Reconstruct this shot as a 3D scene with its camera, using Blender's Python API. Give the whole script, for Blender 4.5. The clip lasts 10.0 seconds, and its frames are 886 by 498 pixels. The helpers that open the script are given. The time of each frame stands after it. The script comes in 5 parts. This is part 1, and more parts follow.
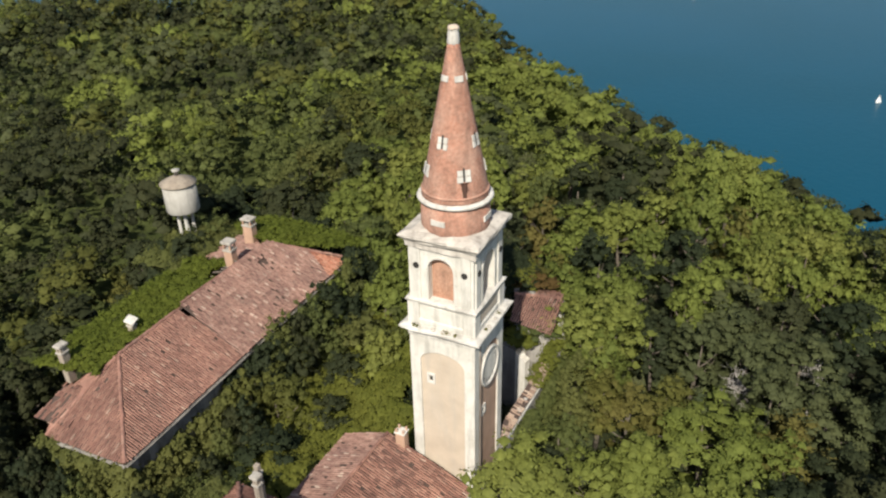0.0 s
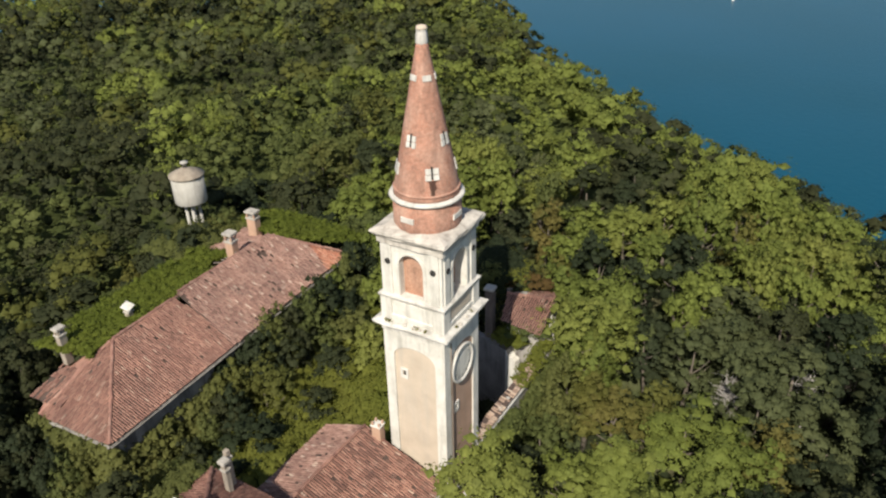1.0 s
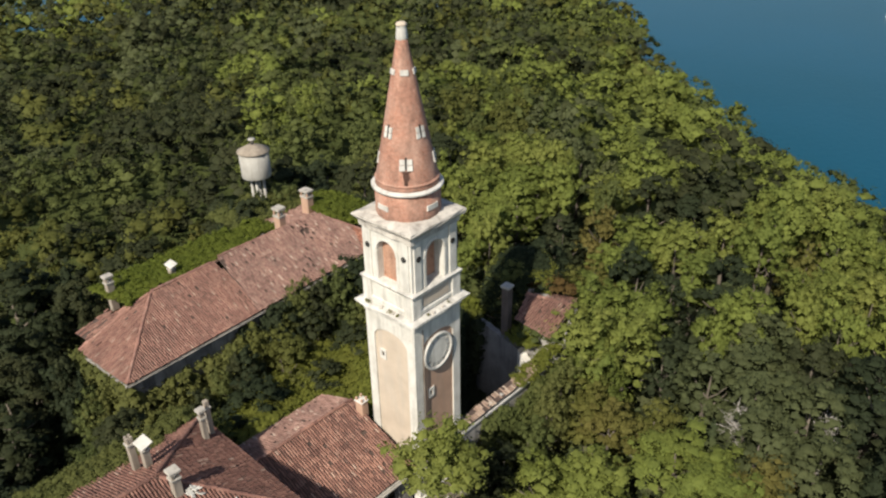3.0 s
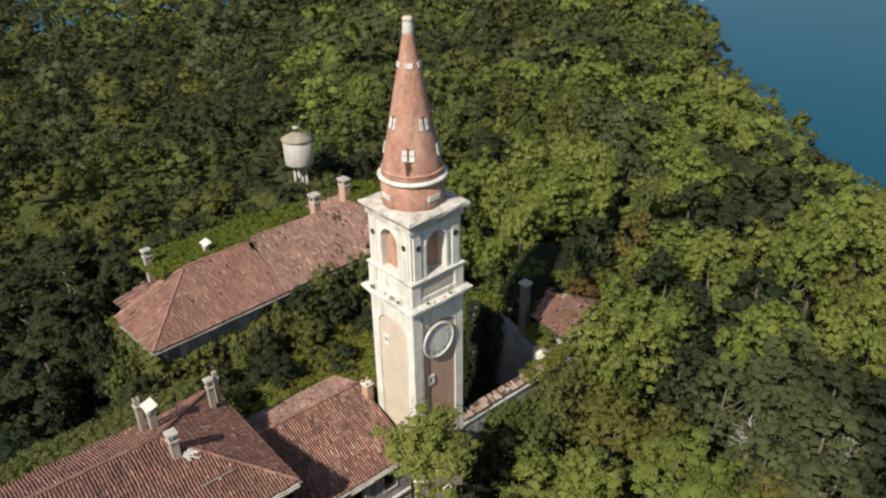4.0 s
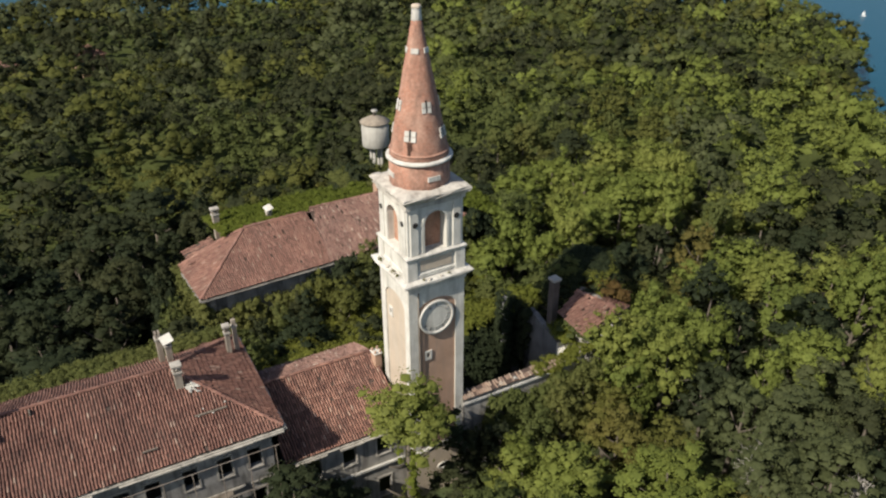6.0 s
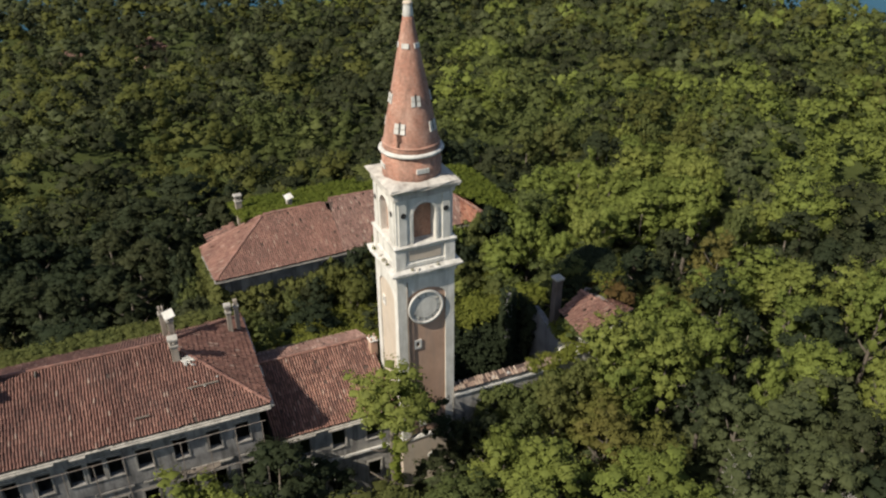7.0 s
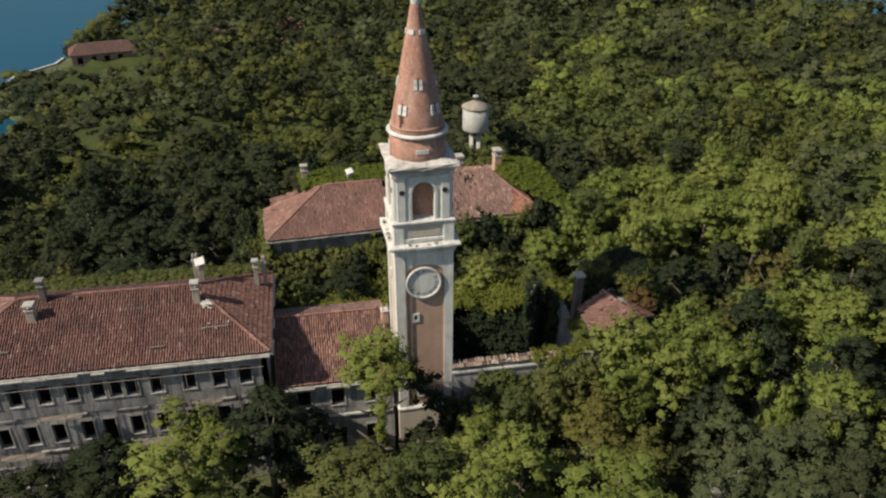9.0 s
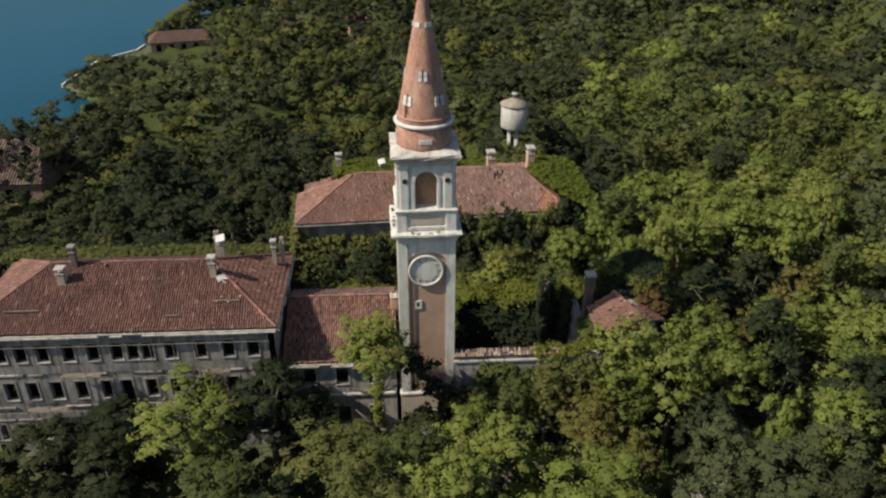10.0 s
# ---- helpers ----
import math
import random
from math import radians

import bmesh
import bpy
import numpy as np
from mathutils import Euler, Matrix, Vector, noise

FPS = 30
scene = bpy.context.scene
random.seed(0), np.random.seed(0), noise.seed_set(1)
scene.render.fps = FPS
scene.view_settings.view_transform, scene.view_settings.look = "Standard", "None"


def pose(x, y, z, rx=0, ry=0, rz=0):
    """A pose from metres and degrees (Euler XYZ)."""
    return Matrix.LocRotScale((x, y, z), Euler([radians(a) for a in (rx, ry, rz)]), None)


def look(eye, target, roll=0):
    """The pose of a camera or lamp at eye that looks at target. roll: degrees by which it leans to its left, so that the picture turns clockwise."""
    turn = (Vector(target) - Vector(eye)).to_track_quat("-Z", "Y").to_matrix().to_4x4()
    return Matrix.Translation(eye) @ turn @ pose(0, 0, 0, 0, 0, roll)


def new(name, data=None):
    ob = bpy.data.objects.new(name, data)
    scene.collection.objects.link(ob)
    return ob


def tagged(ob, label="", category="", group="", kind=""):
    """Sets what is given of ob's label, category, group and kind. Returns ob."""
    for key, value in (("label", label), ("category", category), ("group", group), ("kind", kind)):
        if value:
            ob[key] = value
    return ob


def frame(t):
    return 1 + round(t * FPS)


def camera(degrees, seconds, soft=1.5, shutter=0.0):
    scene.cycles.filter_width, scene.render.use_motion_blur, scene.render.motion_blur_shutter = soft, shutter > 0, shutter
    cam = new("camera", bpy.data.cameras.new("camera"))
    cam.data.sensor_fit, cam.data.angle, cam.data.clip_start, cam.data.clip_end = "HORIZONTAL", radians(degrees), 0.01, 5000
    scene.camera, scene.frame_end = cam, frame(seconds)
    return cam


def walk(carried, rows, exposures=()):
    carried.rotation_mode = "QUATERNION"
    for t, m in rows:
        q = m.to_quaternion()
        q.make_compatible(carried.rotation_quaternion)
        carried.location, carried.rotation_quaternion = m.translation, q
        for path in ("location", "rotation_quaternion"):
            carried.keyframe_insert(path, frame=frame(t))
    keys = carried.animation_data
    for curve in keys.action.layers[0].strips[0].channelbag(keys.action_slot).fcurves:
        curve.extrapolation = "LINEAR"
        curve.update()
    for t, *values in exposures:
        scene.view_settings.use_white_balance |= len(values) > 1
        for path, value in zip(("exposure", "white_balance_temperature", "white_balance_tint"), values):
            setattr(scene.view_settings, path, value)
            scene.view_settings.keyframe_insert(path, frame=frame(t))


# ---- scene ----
cam = camera(60.8, 10.0, soft=2.25)
PATH = [
    (0, (1.939, 1.808, 49.800), (1.102, 3.348, 48.836), -1.8),
    (0.5, (3.936, 2.591, 49.835), (3.053, 4.105, 48.871), -1.8),
    (1, (5.982, 3.441, 49.889), (5.053, 4.927, 48.925), -1.8),
    (1.5, (8.236, 4.502, 49.929), (7.247, 5.949, 48.965), -1.7),
    (2, (10.559, 5.619, 49.969), (9.5, 7.015, 49.005), -1.7),
    (2.5, (12.872, 6.806, 50.022), (11.738, 8.143, 49.059), -1.5),
    (3.8, (18.327, 10.085, 50.125), (17.016, 11.251, 49.164), -0.9),
    (4, (19.162, 10.621, 50.121), (17.826, 11.756, 49.159), -0.9),
    (4.5, (21.146, 12.038, 50.080), (19.748, 13.097, 49.119), -0.8),
    (5, (23.138, 13.516, 50.001), (21.684, 14.5, 49.044), -0.7),
    (5.5, (25.036, 15.158, 49.943), (23.533, 16.069, 48.988), -0.6),
    (5.7, (25.776, 15.893, 49.936), (24.256, 16.773, 48.979), -0.4),
    (7, (30.512, 21.208, 49.879), (28.895, 21.896, 48.925), -0.1),
    (7.5, (32.175, 23.531, 49.881), (30.526, 24.135, 48.924), 0.0),
    (8, (33.716, 26.029, 49.922), (32.038, 26.544, 48.963), 0.1),
    (8.5, (35.138, 28.565, 50.020), (33.436, 28.984, 49.057), 0.2),
    (9, (36.42, 31.178, 50.118), (34.698, 31.497, 49.151), 0.4),
    (9.5, (37.611, 33.918, 50.143), (35.875, 34.138, 49.175), 0.5),
    (10, (38.691, 36.79, 50.078), (36.945, 36.912, 49.109), 0.6),
]
walk(cam, [(t, look(eye, target, roll)) for t, eye, target, roll in PATH], [(0, 0.42), (2.5, 0.40), (5.5, 0.34), (10, 0.25)])

# ---- world and sun ----
SUN_EL, SUN_AZ = radians(43), radians(163.5)
world = bpy.data.worlds.new("sky")
scene.world = world
world.use_nodes = True
sky = world.node_tree.nodes.new("ShaderNodeTexSky")
sky.sky_type, sky.sun_disc = "NISHITA", False
sky.sun_elevation, sky.sun_rotation = SUN_EL, SUN_AZ
sky.air_density, sky.dust_density, sky.ozone_density = 1.0, 1.3, 1.2
world.node_tree.links.new(sky.outputs[0], world.node_tree.nodes["Background"].inputs[0])
world.node_tree.nodes["Background"].inputs[1].default_value = 0.085
sun = new("sun", bpy.data.lights.new("sun", "SUN"))
sun.data.energy, sun.data.angle, sun.data.color = 5.0, radians(0.6), (1.0, 0.93, 0.80)
to_sun = Vector((math.sin(SUN_AZ) * math.cos(SUN_EL), math.cos(SUN_AZ) * math.cos(SUN_EL), math.sin(SUN_EL)))
sun.matrix_world = look(to_sun * 200, (0, 0, 0))


# ---- materials ----
def material(name, build):
    m = bpy.data.materials.new(name)
    m.use_nodes = True
    t = m.node_tree
    build(t, t.nodes["Principled BSDF"])
    return m


def node(t, kind, **inputs):
    n = t.nodes.new(kind)
    for key, value in inputs.items():
        n.inputs[key.replace("_", " ")].default_value = value
    return n


def ramp(t, source, *stops):
    n = t.nodes.new("ShaderNodeValToRGB")
    e = n.color_ramp.elements
    while len(e) < len(stops):
        e.new(0.5)
    for k, (place, colour) in enumerate(stops):
        e[k].position, e[k].color = place, (*colour, 1)
    t.links.new(source, n.inputs[0])
    return n.outputs[0]


def noise_of(t, scale, detail=4.0, rough=0.55, vector=None):
    n = node(t, "ShaderNodeTexNoise", Scale=scale, Detail=detail, Roughness=rough)
    if vector is None:
        vector = t.nodes.new("ShaderNodeNewGeometry").outputs["Position"]
    t.links.new(vector, n.inputs["Vector"])
    return n.outputs[0]


def mix(t, fac, a, b, mode="MIX"):
    n = t.nodes.new("ShaderNodeMix")
    n.data_type, n.blend_type = "RGBA", mode
    for socket, value in ((n.inputs[0], fac), (n.inputs[6], a), (n.inputs[7], b)):
        if isinstance(value, (int, float)):
            socket.default_value = value
        elif isinstance(value, tuple):
            socket.default_value = (*value, 1)
        else:
            t.links.new(value, socket)
    return n.outputs[2]


def relief(t, p, source, strength, distance):
    b = node(t, "ShaderNodeBump", Strength=strength, Distance=distance)
    t.links.new(source, b.inputs["Height"])
    t.links.new(b.outputs[0], p.inputs["Normal"])


def plaster(name, light, dark, stain, amount=0.5):
    """Lime plaster or stone: fine grain, soft stains, dark runs down the face."""
    def build(t, p):
        g = t.nodes.new("ShaderNodeNewGeometry").outputs["Position"]
        squeeze = node(t, "ShaderNodeMapping")
        squeeze.inputs["Scale"].default_value = (1.6, 1.6, 0.22)
        t.links.new(g, squeeze.inputs["Vector"])
        base = ramp(t, noise_of(t, 0.9, 6), (0.3, dark), (0.66, light))
        runs = ramp(t, noise_of(t, 1.1, 6, 0.65, squeeze.outputs[0]), (0.48, (0, 0, 0)), (0.68, (amount,) * 3))
        col = mix(t, runs, base, stain)
        spots = ramp(t, noise_of(t, 5.0, 5, 0.7), (0.56, (0, 0, 0)), (0.72, (amount * 0.7,) * 3))
        col = mix(t, spots, col, stain)
        t.links.new(col, p.inputs["Base Color"])
        p.inputs["Roughness"].default_value = 0.9
        relief(t, p, noise_of(t, 9.0, 6), 0.5, 0.03)
    return material(name, build)


def leaf(name, *colours):
    """Foliage: colour by tree, by leaf and in soft patches; a little light passes through."""
    def build(t, p):
        tree = t.nodes.new("ShaderNodeObjectInfo").outputs["Random"]
        geo = t.nodes.new("ShaderNodeNewGeometry")
        patch = noise_of(t, 0.16, 2)
        m = node(t, "ShaderNodeMath")
        m.operation = "ADD"
        t.links.new(tree, m.inputs[0])
        t.links.new(patch, m.inputs[1])
        h = node(t, "ShaderNodeMath")
        h.operation = "MULTIPLY"
        t.links.new(m.outputs[0], h.inputs[0])
        h.inputs[1].default_value = 0.55
        steps = [(0.1 + 0.8 * k / (len(colours) - 1), c) for k, c in enumerate(colours)]
        base = ramp(t, h.outputs[0], *steps)
        vary = ramp(t, geo.outputs["Random Per Island"], (0.0, (0.82, 0.82, 0.82)), (1.0, (1.14, 1.12, 1.08)))
        col = mix(t, 1.0, base, vary, "MULTIPLY")
        mottle = ramp(t, noise_of(t, 2.6, 5, 0.7), (0.3, (0.78, 0.80, 0.8)), (0.7, (1.16, 1.15, 1.1)))
        col = mix(t, 1.0, col, mottle, "MULTIPLY")
        t.links.new(col, p.inputs["Base Color"])
        relief(t, p, noise_of(t, 2.2, 6, 0.7), 0.2, 0.2)
        p.inputs["Roughness"].default_value = 0.62
        p.inputs["Specular IOR Level"].default_value = 0.07
        tr = t.nodes.new("ShaderNodeBsdfTranslucent")
        t.links.new(col, tr.inputs[0])
        both = t.nodes.new("ShaderNodeMixShader")
        both.inputs[0].default_value = 0.48
        t.links.new(p.outputs[0], both.inputs[1])
        t.links.new(tr.outputs[0], both.inputs[2])
        t.links.new(both.outputs[0], t.nodes["Material Output"].inputs[0])
    return material(name, build)


def tile_material(name, stops, moss):
    def build(t, p):
        geo = t.nodes.new("ShaderNodeNewGeometry")
        base = ramp(t, geo.outputs["Random Per Island"], *stops)
        patch = ramp(t, noise_of(t, 0.45, 5), (0.3, (0.72, 0.70, 0.70)), (0.7, (1.18, 1.14, 1.1)))
        col = mix(t, 1.0, base, patch, "MULTIPLY")
        lichen = ramp(t, noise_of(t, 2.2, 6, 0.7), (0.55, (0, 0, 0)), (0.75, (moss,) * 3))
        col = mix(t, lichen, col, (0.30, 0.27, 0.22))
        t.links.new(col, p.inputs["Base Color"])
        p.inputs["Roughness"].default_value = 0.88
        relief(t, p, noise_of(t, 16, 4), 0.4, 0.02)
    return material(name, build)


def brick_material(name, a, b, mortar, pale):
    """Weathered brickwork laid by the UV map (metres), with pale washed patches."""
    def build(t, p):
        uv = t.nodes.new("ShaderNodeUVMap").outputs[0]
        br = node(t, "ShaderNodeTexBrick", Scale=1.0)
        br.inputs["Brick Width"].default_value, br.inputs["Row Height"].default_value = 0.27, 0.078
        br.inputs["Mortar Size"].default_value = 0.009
        br.inputs["Color1"].default_value, br.inputs["Color2"].default_value = (*a, 1), (*b, 1)
        br.inputs["Mortar"].default_value = (*mortar, 1)
        t.links.new(uv, br.inputs["Vector"])
        wash = ramp(t, noise_of(t, 0.55, 6, 0.6), (0.42, (0, 0, 0)), (0.72, (0.75,) * 3))
        col = mix(t, wash, br.outputs[0], pale)
        grime = node(t, "ShaderNodeMapping")
        grime.inputs["Scale"].default_value = (1.0, 1.0, 0.35)
        t.links.new(t.nodes.new("ShaderNodeNewGeometry").outputs["Position"], grime.inputs["Vector"])
        soot = ramp(t, noise_of(t, 1.2, 7, 0.72, grime.outputs[0]), (0.47, (0, 0, 0)), (0.70, (0.75,) * 3))
        col = mix(t, soot, col, (0.16, 0.09, 0.066))
        fine = ramp(t, noise_of(t, 4.5, 6, 0.75), (0.3, (0.66,) * 3), (0.7, (1.26,) * 3))
        col = mix(t, 1.0, col, fine, "MULTIPLY")
        t.links.new(col, p.inputs["Base Color"])
        p.inputs["Roughness"].default_value = 0.92
        relief(t, p, br.outputs["Fac"], -0.5, 0.015)
    return material(name, build)


def water_build(t, p):
    far = noise_of(t, 0.012, 3)
    t.links.new(ramp(t, far, (0.35, (0.003, 0.052, 0.084)), (0.7, (0.004, 0.060, 0.104))), p.inputs["Base Color"])
    p.inputs["Roughness"].default_value = 0.3
    p.inputs["IOR"].default_value = 1.33
    p.inputs["Specular IOR Level"].default_value = 0.19
    relief(t, p, noise_of(t, 0.9, 5, 0.6), 0.35, 0.12)


def ground_build(t, p):
    col = ramp(t, noise_of(t, 0.12, 6), (0.35, (0.035, 0.05, 0.018)), (0.5, (0.06, 0.075, 0.022)), (0.68, (0.10, 0.085, 0.045)))
    t.links.new(col, p.inputs["Base Color"])
    p.inputs["Roughness"].default_value = 0.95
    relief(t, p, noise_of(t, 1.5, 6), 0.8, 0.2)


WATER = material("lagoon_water", water_build)
GROUND = material("undergrowth_soil", ground_build)
WHITE = plaster("white_plaster", (0.64, 0.615, 0.56), (0.50, 0.475, 0.42), (0.251, 0.236, 0.205), 0.5)
CREAM = plaster("cream_plaster", (0.515, 0.429, 0.335), (0.437, 0.359, 0.281), (0.351, 0.328, 0.296), 0.3)
ROSE = plaster("rose_plaster", (0.464, 0.296, 0.208), (0.368, 0.232, 0.160), (0.264, 0.208, 0.168), 0.35)
STONE = plaster("istrian_stone", (0.592, 0.568, 0.520), (0.440, 0.416, 0.376), (0.216, 0.200, 0.176), 0.6)
GREYWALL = plaster("grey_render", (0.375, 0.352, 0.315), (0.225, 0.210, 0.195), (0.098, 0.090, 0.083), 0.8)
SOOTSHADE = plaster("soot_and_shade_render", (0.275, 0.262, 0.248), (0.125, 0.119, 0.113), (0.055, 0.05, 0.046), 0.9)
EAVESTONE = plaster("dull_stone", (0.425, 0.391, 0.340), (0.306, 0.281, 0.246), (0.170, 0.153, 0.132), 0.7)
SOOTSTONE = plaster("sooty_stone", (0.27, 0.25, 0.222), (0.185, 0.17, 0.15), (0.10, 0.09, 0.08), 0.7)
PIERBRICK = plaster("shade_and_soot_brick", (0.125, 0.098, 0.084), (0.085, 0.067, 0.058), (0.05, 0.04, 0.036), 0.6)
SHADEGREY = plaster("shade_grey_render", (0.20, 0.20, 0.20), (0.135, 0.135, 0.135), (0.07, 0.07, 0.07), 0.6)
BRICKWALL = plaster("brick_render", (0.336, 0.224, 0.160), (0.240, 0.168, 0.128), (0.128, 0.104, 0.088), 0.6)
WORNSTONE = plaster("worn_stone", (0.528, 0.488, 0.432), (0.360, 0.328, 0.288), (0.208, 0.184, 0.160), 0.7)
CONCRETE = plaster("pale_concrete", (0.36, 0.345, 0.31), (0.285, 0.273, 0.245), (0.173, 0.158, 0.137), 0.4)
FLUE = plaster("sooty_flue", (0.36, 0.305, 0.245), (0.25, 0.21, 0.17), (0.13, 0.11, 0.09), 0.7)
LID = plaster("rusty_lid", (0.30, 0.255, 0.20), (0.22, 0.18, 0.14), (0.12, 0.10, 0.08), 0.6)
DARK = plaster("dark_void", (0.03, 0.028, 0.025), (0.02, 0.018, 0.016), (0.015, 0.014, 0.012))
WOOD = plaster("weathered_timber", (0.20, 0.165, 0.13), (0.13, 0.105, 0.085), (0.07, 0.058, 0.046), 0.6)
STEEL = plaster("rusty_scaffold", (0.24, 0.21, 0.18), (0.16, 0.12, 0.09), (0.10, 0.06, 0.04), 0.5)
BRICK = brick_material("spire_brick", (0.385, 0.172, 0.111), (0.312, 0.127, 0.082), (0.394, 0.271, 0.205), (0.443, 0.295, 0.226))
SOOTBRICK = plaster("soot_brick", (0.17, 0.085, 0.06), (0.11, 0.06, 0.045), (0.07, 0.045, 0.035))
INFILL = brick_material("infill_brick", (0.410, 0.205, 0.131), (0.361, 0.172, 0.107), (0.410, 0.262, 0.180), (0.443, 0.271, 0.189))
TILES = tile_material("old_roof_tile", [(0.0, (0.190, 0.098, 0.077)), (0.5, (0.248, 0.130, 0.100)), (0.96, (0.290, 0.164, 0.126)), (1.0, (0.36, 0.255, 0.20))], 0.3)
PALETILES = tile_material("bleached_roof_tile", [(0.0, (0.185, 0.105, 0.085)), (0.5, (0.255, 0.148, 0.120)), (0.93, (0.300, 0.185, 0.150)), (1.0, (0.42, 0.33, 0.27))], 0.45)
DARKTILES = tile_material("sooty_roof_tile", [(0.0, (0.125, 0.062, 0.048)), (0.5, (0.178, 0.086, 0.066)), (0.97, (0.222, 0.116, 0.088)), (1.0, (0.31, 0.225, 0.18))], 0.22)
REDTILES = tile_material("red_roof_tile", [(0.0, (0.120, 0.060, 0.048)), (0.5, (0.230, 0.116, 0.087)), (0.96, (0.290, 0.160, 0.122)), (1.0, (0.37, 0.265, 0.21))], 0.32)
COPING = tile_material("bleached_coping_tile", [(0.0, (0.20, 0.14, 0.11)), (0.5, (0.30, 0.215, 0.165)), (1.0, (0.37, 0.30, 0.24))], 0.4)
FRESH = tile_material("fresh_roof_tile", [(0.0, (0.24, 0.095, 0.062)), (0.5, (0.335, 0.140, 0.088)), (1.0, (0.40, 0.215, 0.148))], 0.1)
# Deck colour is dark to put shade into the grooves between tiles.
DECK = plaster("groove_shade_underlay", (0.085, 0.055, 0.043), (0.06, 0.04, 0.032), (0.04, 0.03, 0.025))
BARK = plaster("grey_bark", (0.14, 0.115, 0.09), (0.085, 0.07, 0.055), (0.05, 0.043, 0.034), 0.6)
DEADWOOD = plaster("bleached_wood", (0.42, 0.39, 0.36), (0.30, 0.28, 0.26), (0.2, 0.18, 0.16))
SAIL = plaster("sailcloth", (0.8, 0.8, 0.78), (0.74, 0.74, 0.72), (0.6, 0.6, 0.58), 0.1)
BRIGHT = leaf("leaf_bright", (0.136, 0.170, 0.045), (0.188, 0.224, 0.056), (0.224, 0.240, 0.066))
MID = leaf("leaf_mid", (0.080, 0.102, 0.038), (0.114, 0.134, 0.046), (0.154, 0.158, 0.053))
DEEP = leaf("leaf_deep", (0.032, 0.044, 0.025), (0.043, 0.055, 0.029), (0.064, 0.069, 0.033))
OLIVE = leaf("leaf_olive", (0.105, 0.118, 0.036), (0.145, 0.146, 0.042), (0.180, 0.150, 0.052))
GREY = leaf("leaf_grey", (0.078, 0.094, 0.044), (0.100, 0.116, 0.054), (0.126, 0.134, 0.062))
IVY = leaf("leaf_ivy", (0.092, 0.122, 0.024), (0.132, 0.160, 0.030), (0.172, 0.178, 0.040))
RUST = leaf("leaf_rust", (0.10, 0.055, 0.026), (0.14, 0.072, 0.034), (0.13, 0.10, 0.035))


# ---- building blocks ----
def part(name, bm, mat, parent=None, label=""):
    me = bpy.data.meshes.new(name)
    bm.to_mesh(me)
    bm.free()
    return mesh_part(name, me, mat, parent, label)


def mesh_part(name, me, mat, parent=None, label=""):
    if mat is not None and not me.materials:
        me.materials.append(mat)
    ob = new(name, me)
    ob.parent = parent
    return tagged(ob, label)


def raw(name, verts, faces, mat, parent=None, label="", smooth=False):
    me = bpy.data.meshes.new(name)
    me.from_pydata([tuple(v) for v in verts], [], faces)
    if smooth:
        me.shade_smooth()
    me.update()
    return mesh_part(name, me, mat, parent, label)


def thing(name, m, label, category, group="", kind=""):
    ob = new(name)
    ob.matrix_world = m
    ob.empty_display_size = 0.5
    return tagged(ob, label, category, group, kind)


def box(bm, lo, hi, bevel=0.0, m=None):
    made = bmesh.ops.create_cube(bm, size=1)["verts"]
    size = [b - a for a, b in zip(lo, hi)]
    mid = [(a + b) / 2 for a, b in zip(lo, hi)]
    for v in made:
        v.co = Vector([c * s + k for c, s, k in zip(v.co, size, mid)])
    if bevel:
        edges = list({e for v in made for e in v.link_edges})
        made = bmesh.ops.bevel(bm, geom=edges, offset=bevel, segments=1, affect="EDGES", clamp_overlap=True)["verts"]
    if m is not None:
        bmesh.ops.transform(bm, matrix=m, verts=list({*made}))
    return bm


def boxed(name, lo, hi, mat, parent=None, label="", bevel=0.02):
    return part(name, box(bmesh.new(), lo, hi, bevel), mat, parent, label)


def lathe(profile, sides=48, jitter=0.0, seed=1):
    """A turned shape from (radius, height) pairs, with a UV map in metres."""
    rng = np.random.default_rng(seed)
    bm = bmesh.new()
    uv = bm.loops.layers.uv.new("UVMap")
    rings = []
    for r, z in profile:
        rings.append([bm.verts.new(((r + rng.normal(0, jitter)) * math.cos(2 * math.pi * k / sides),
                                    (r + rng.normal(0, jitter)) * math.sin(2 * math.pi * k / sides), z)) for k in range(sides)])
    for (ra, za), (rb, zb), a, b in zip(profile, profile[1:], rings, rings[1:]):
        for k in range(sides):
            n = (k + 1) % sides
            f = bm.faces.new((a[k], a[n], b[n], b[k]))
            f.smooth = True
            for loop, (i, z, r) in zip(f.loops, ((k, za, ra), (k + 1, za, ra), (k + 1, zb, rb), (k, zb, rb))):
                loop[uv].uv = (i / sides * 2 * math.pi * max(ra, rb), z)
    bm.faces.new(rings[0][::-1])
    bm.faces.new(rings[-1])
    return bm


def tube(points, radii, sides=6):
    """A bent, tapered tube."""
    verts, faces = [], []
    for k, (p, r) in enumerate(zip(points, radii)):
        p = Vector(p)
        d = (Vector(points[min(k + 1, len(points) - 1)]) - Vector(points[max(k - 1, 0)])).normalized()
        side = d.cross(Vector((0.31, 0.95, 0.05))).normalized()
        up = side.cross(d)
        for j in range(sides):
            a = 2 * math.pi * j / sides
            verts.append(p + side * (r * math.cos(a)) + up * (r * math.sin(a)))
    for k in range(len(points) - 1):
        for j in range(sides):
            n = (j + 1) % sides
            faces.append((k * sides + j, k * sides + n, (k + 1) * sides + n, (k + 1) * sides + j))
    faces.append(tuple(range(sides))[::-1])
    faces.append(tuple(range((len(points) - 1) * sides, len(points) * sides)))
    return verts, faces


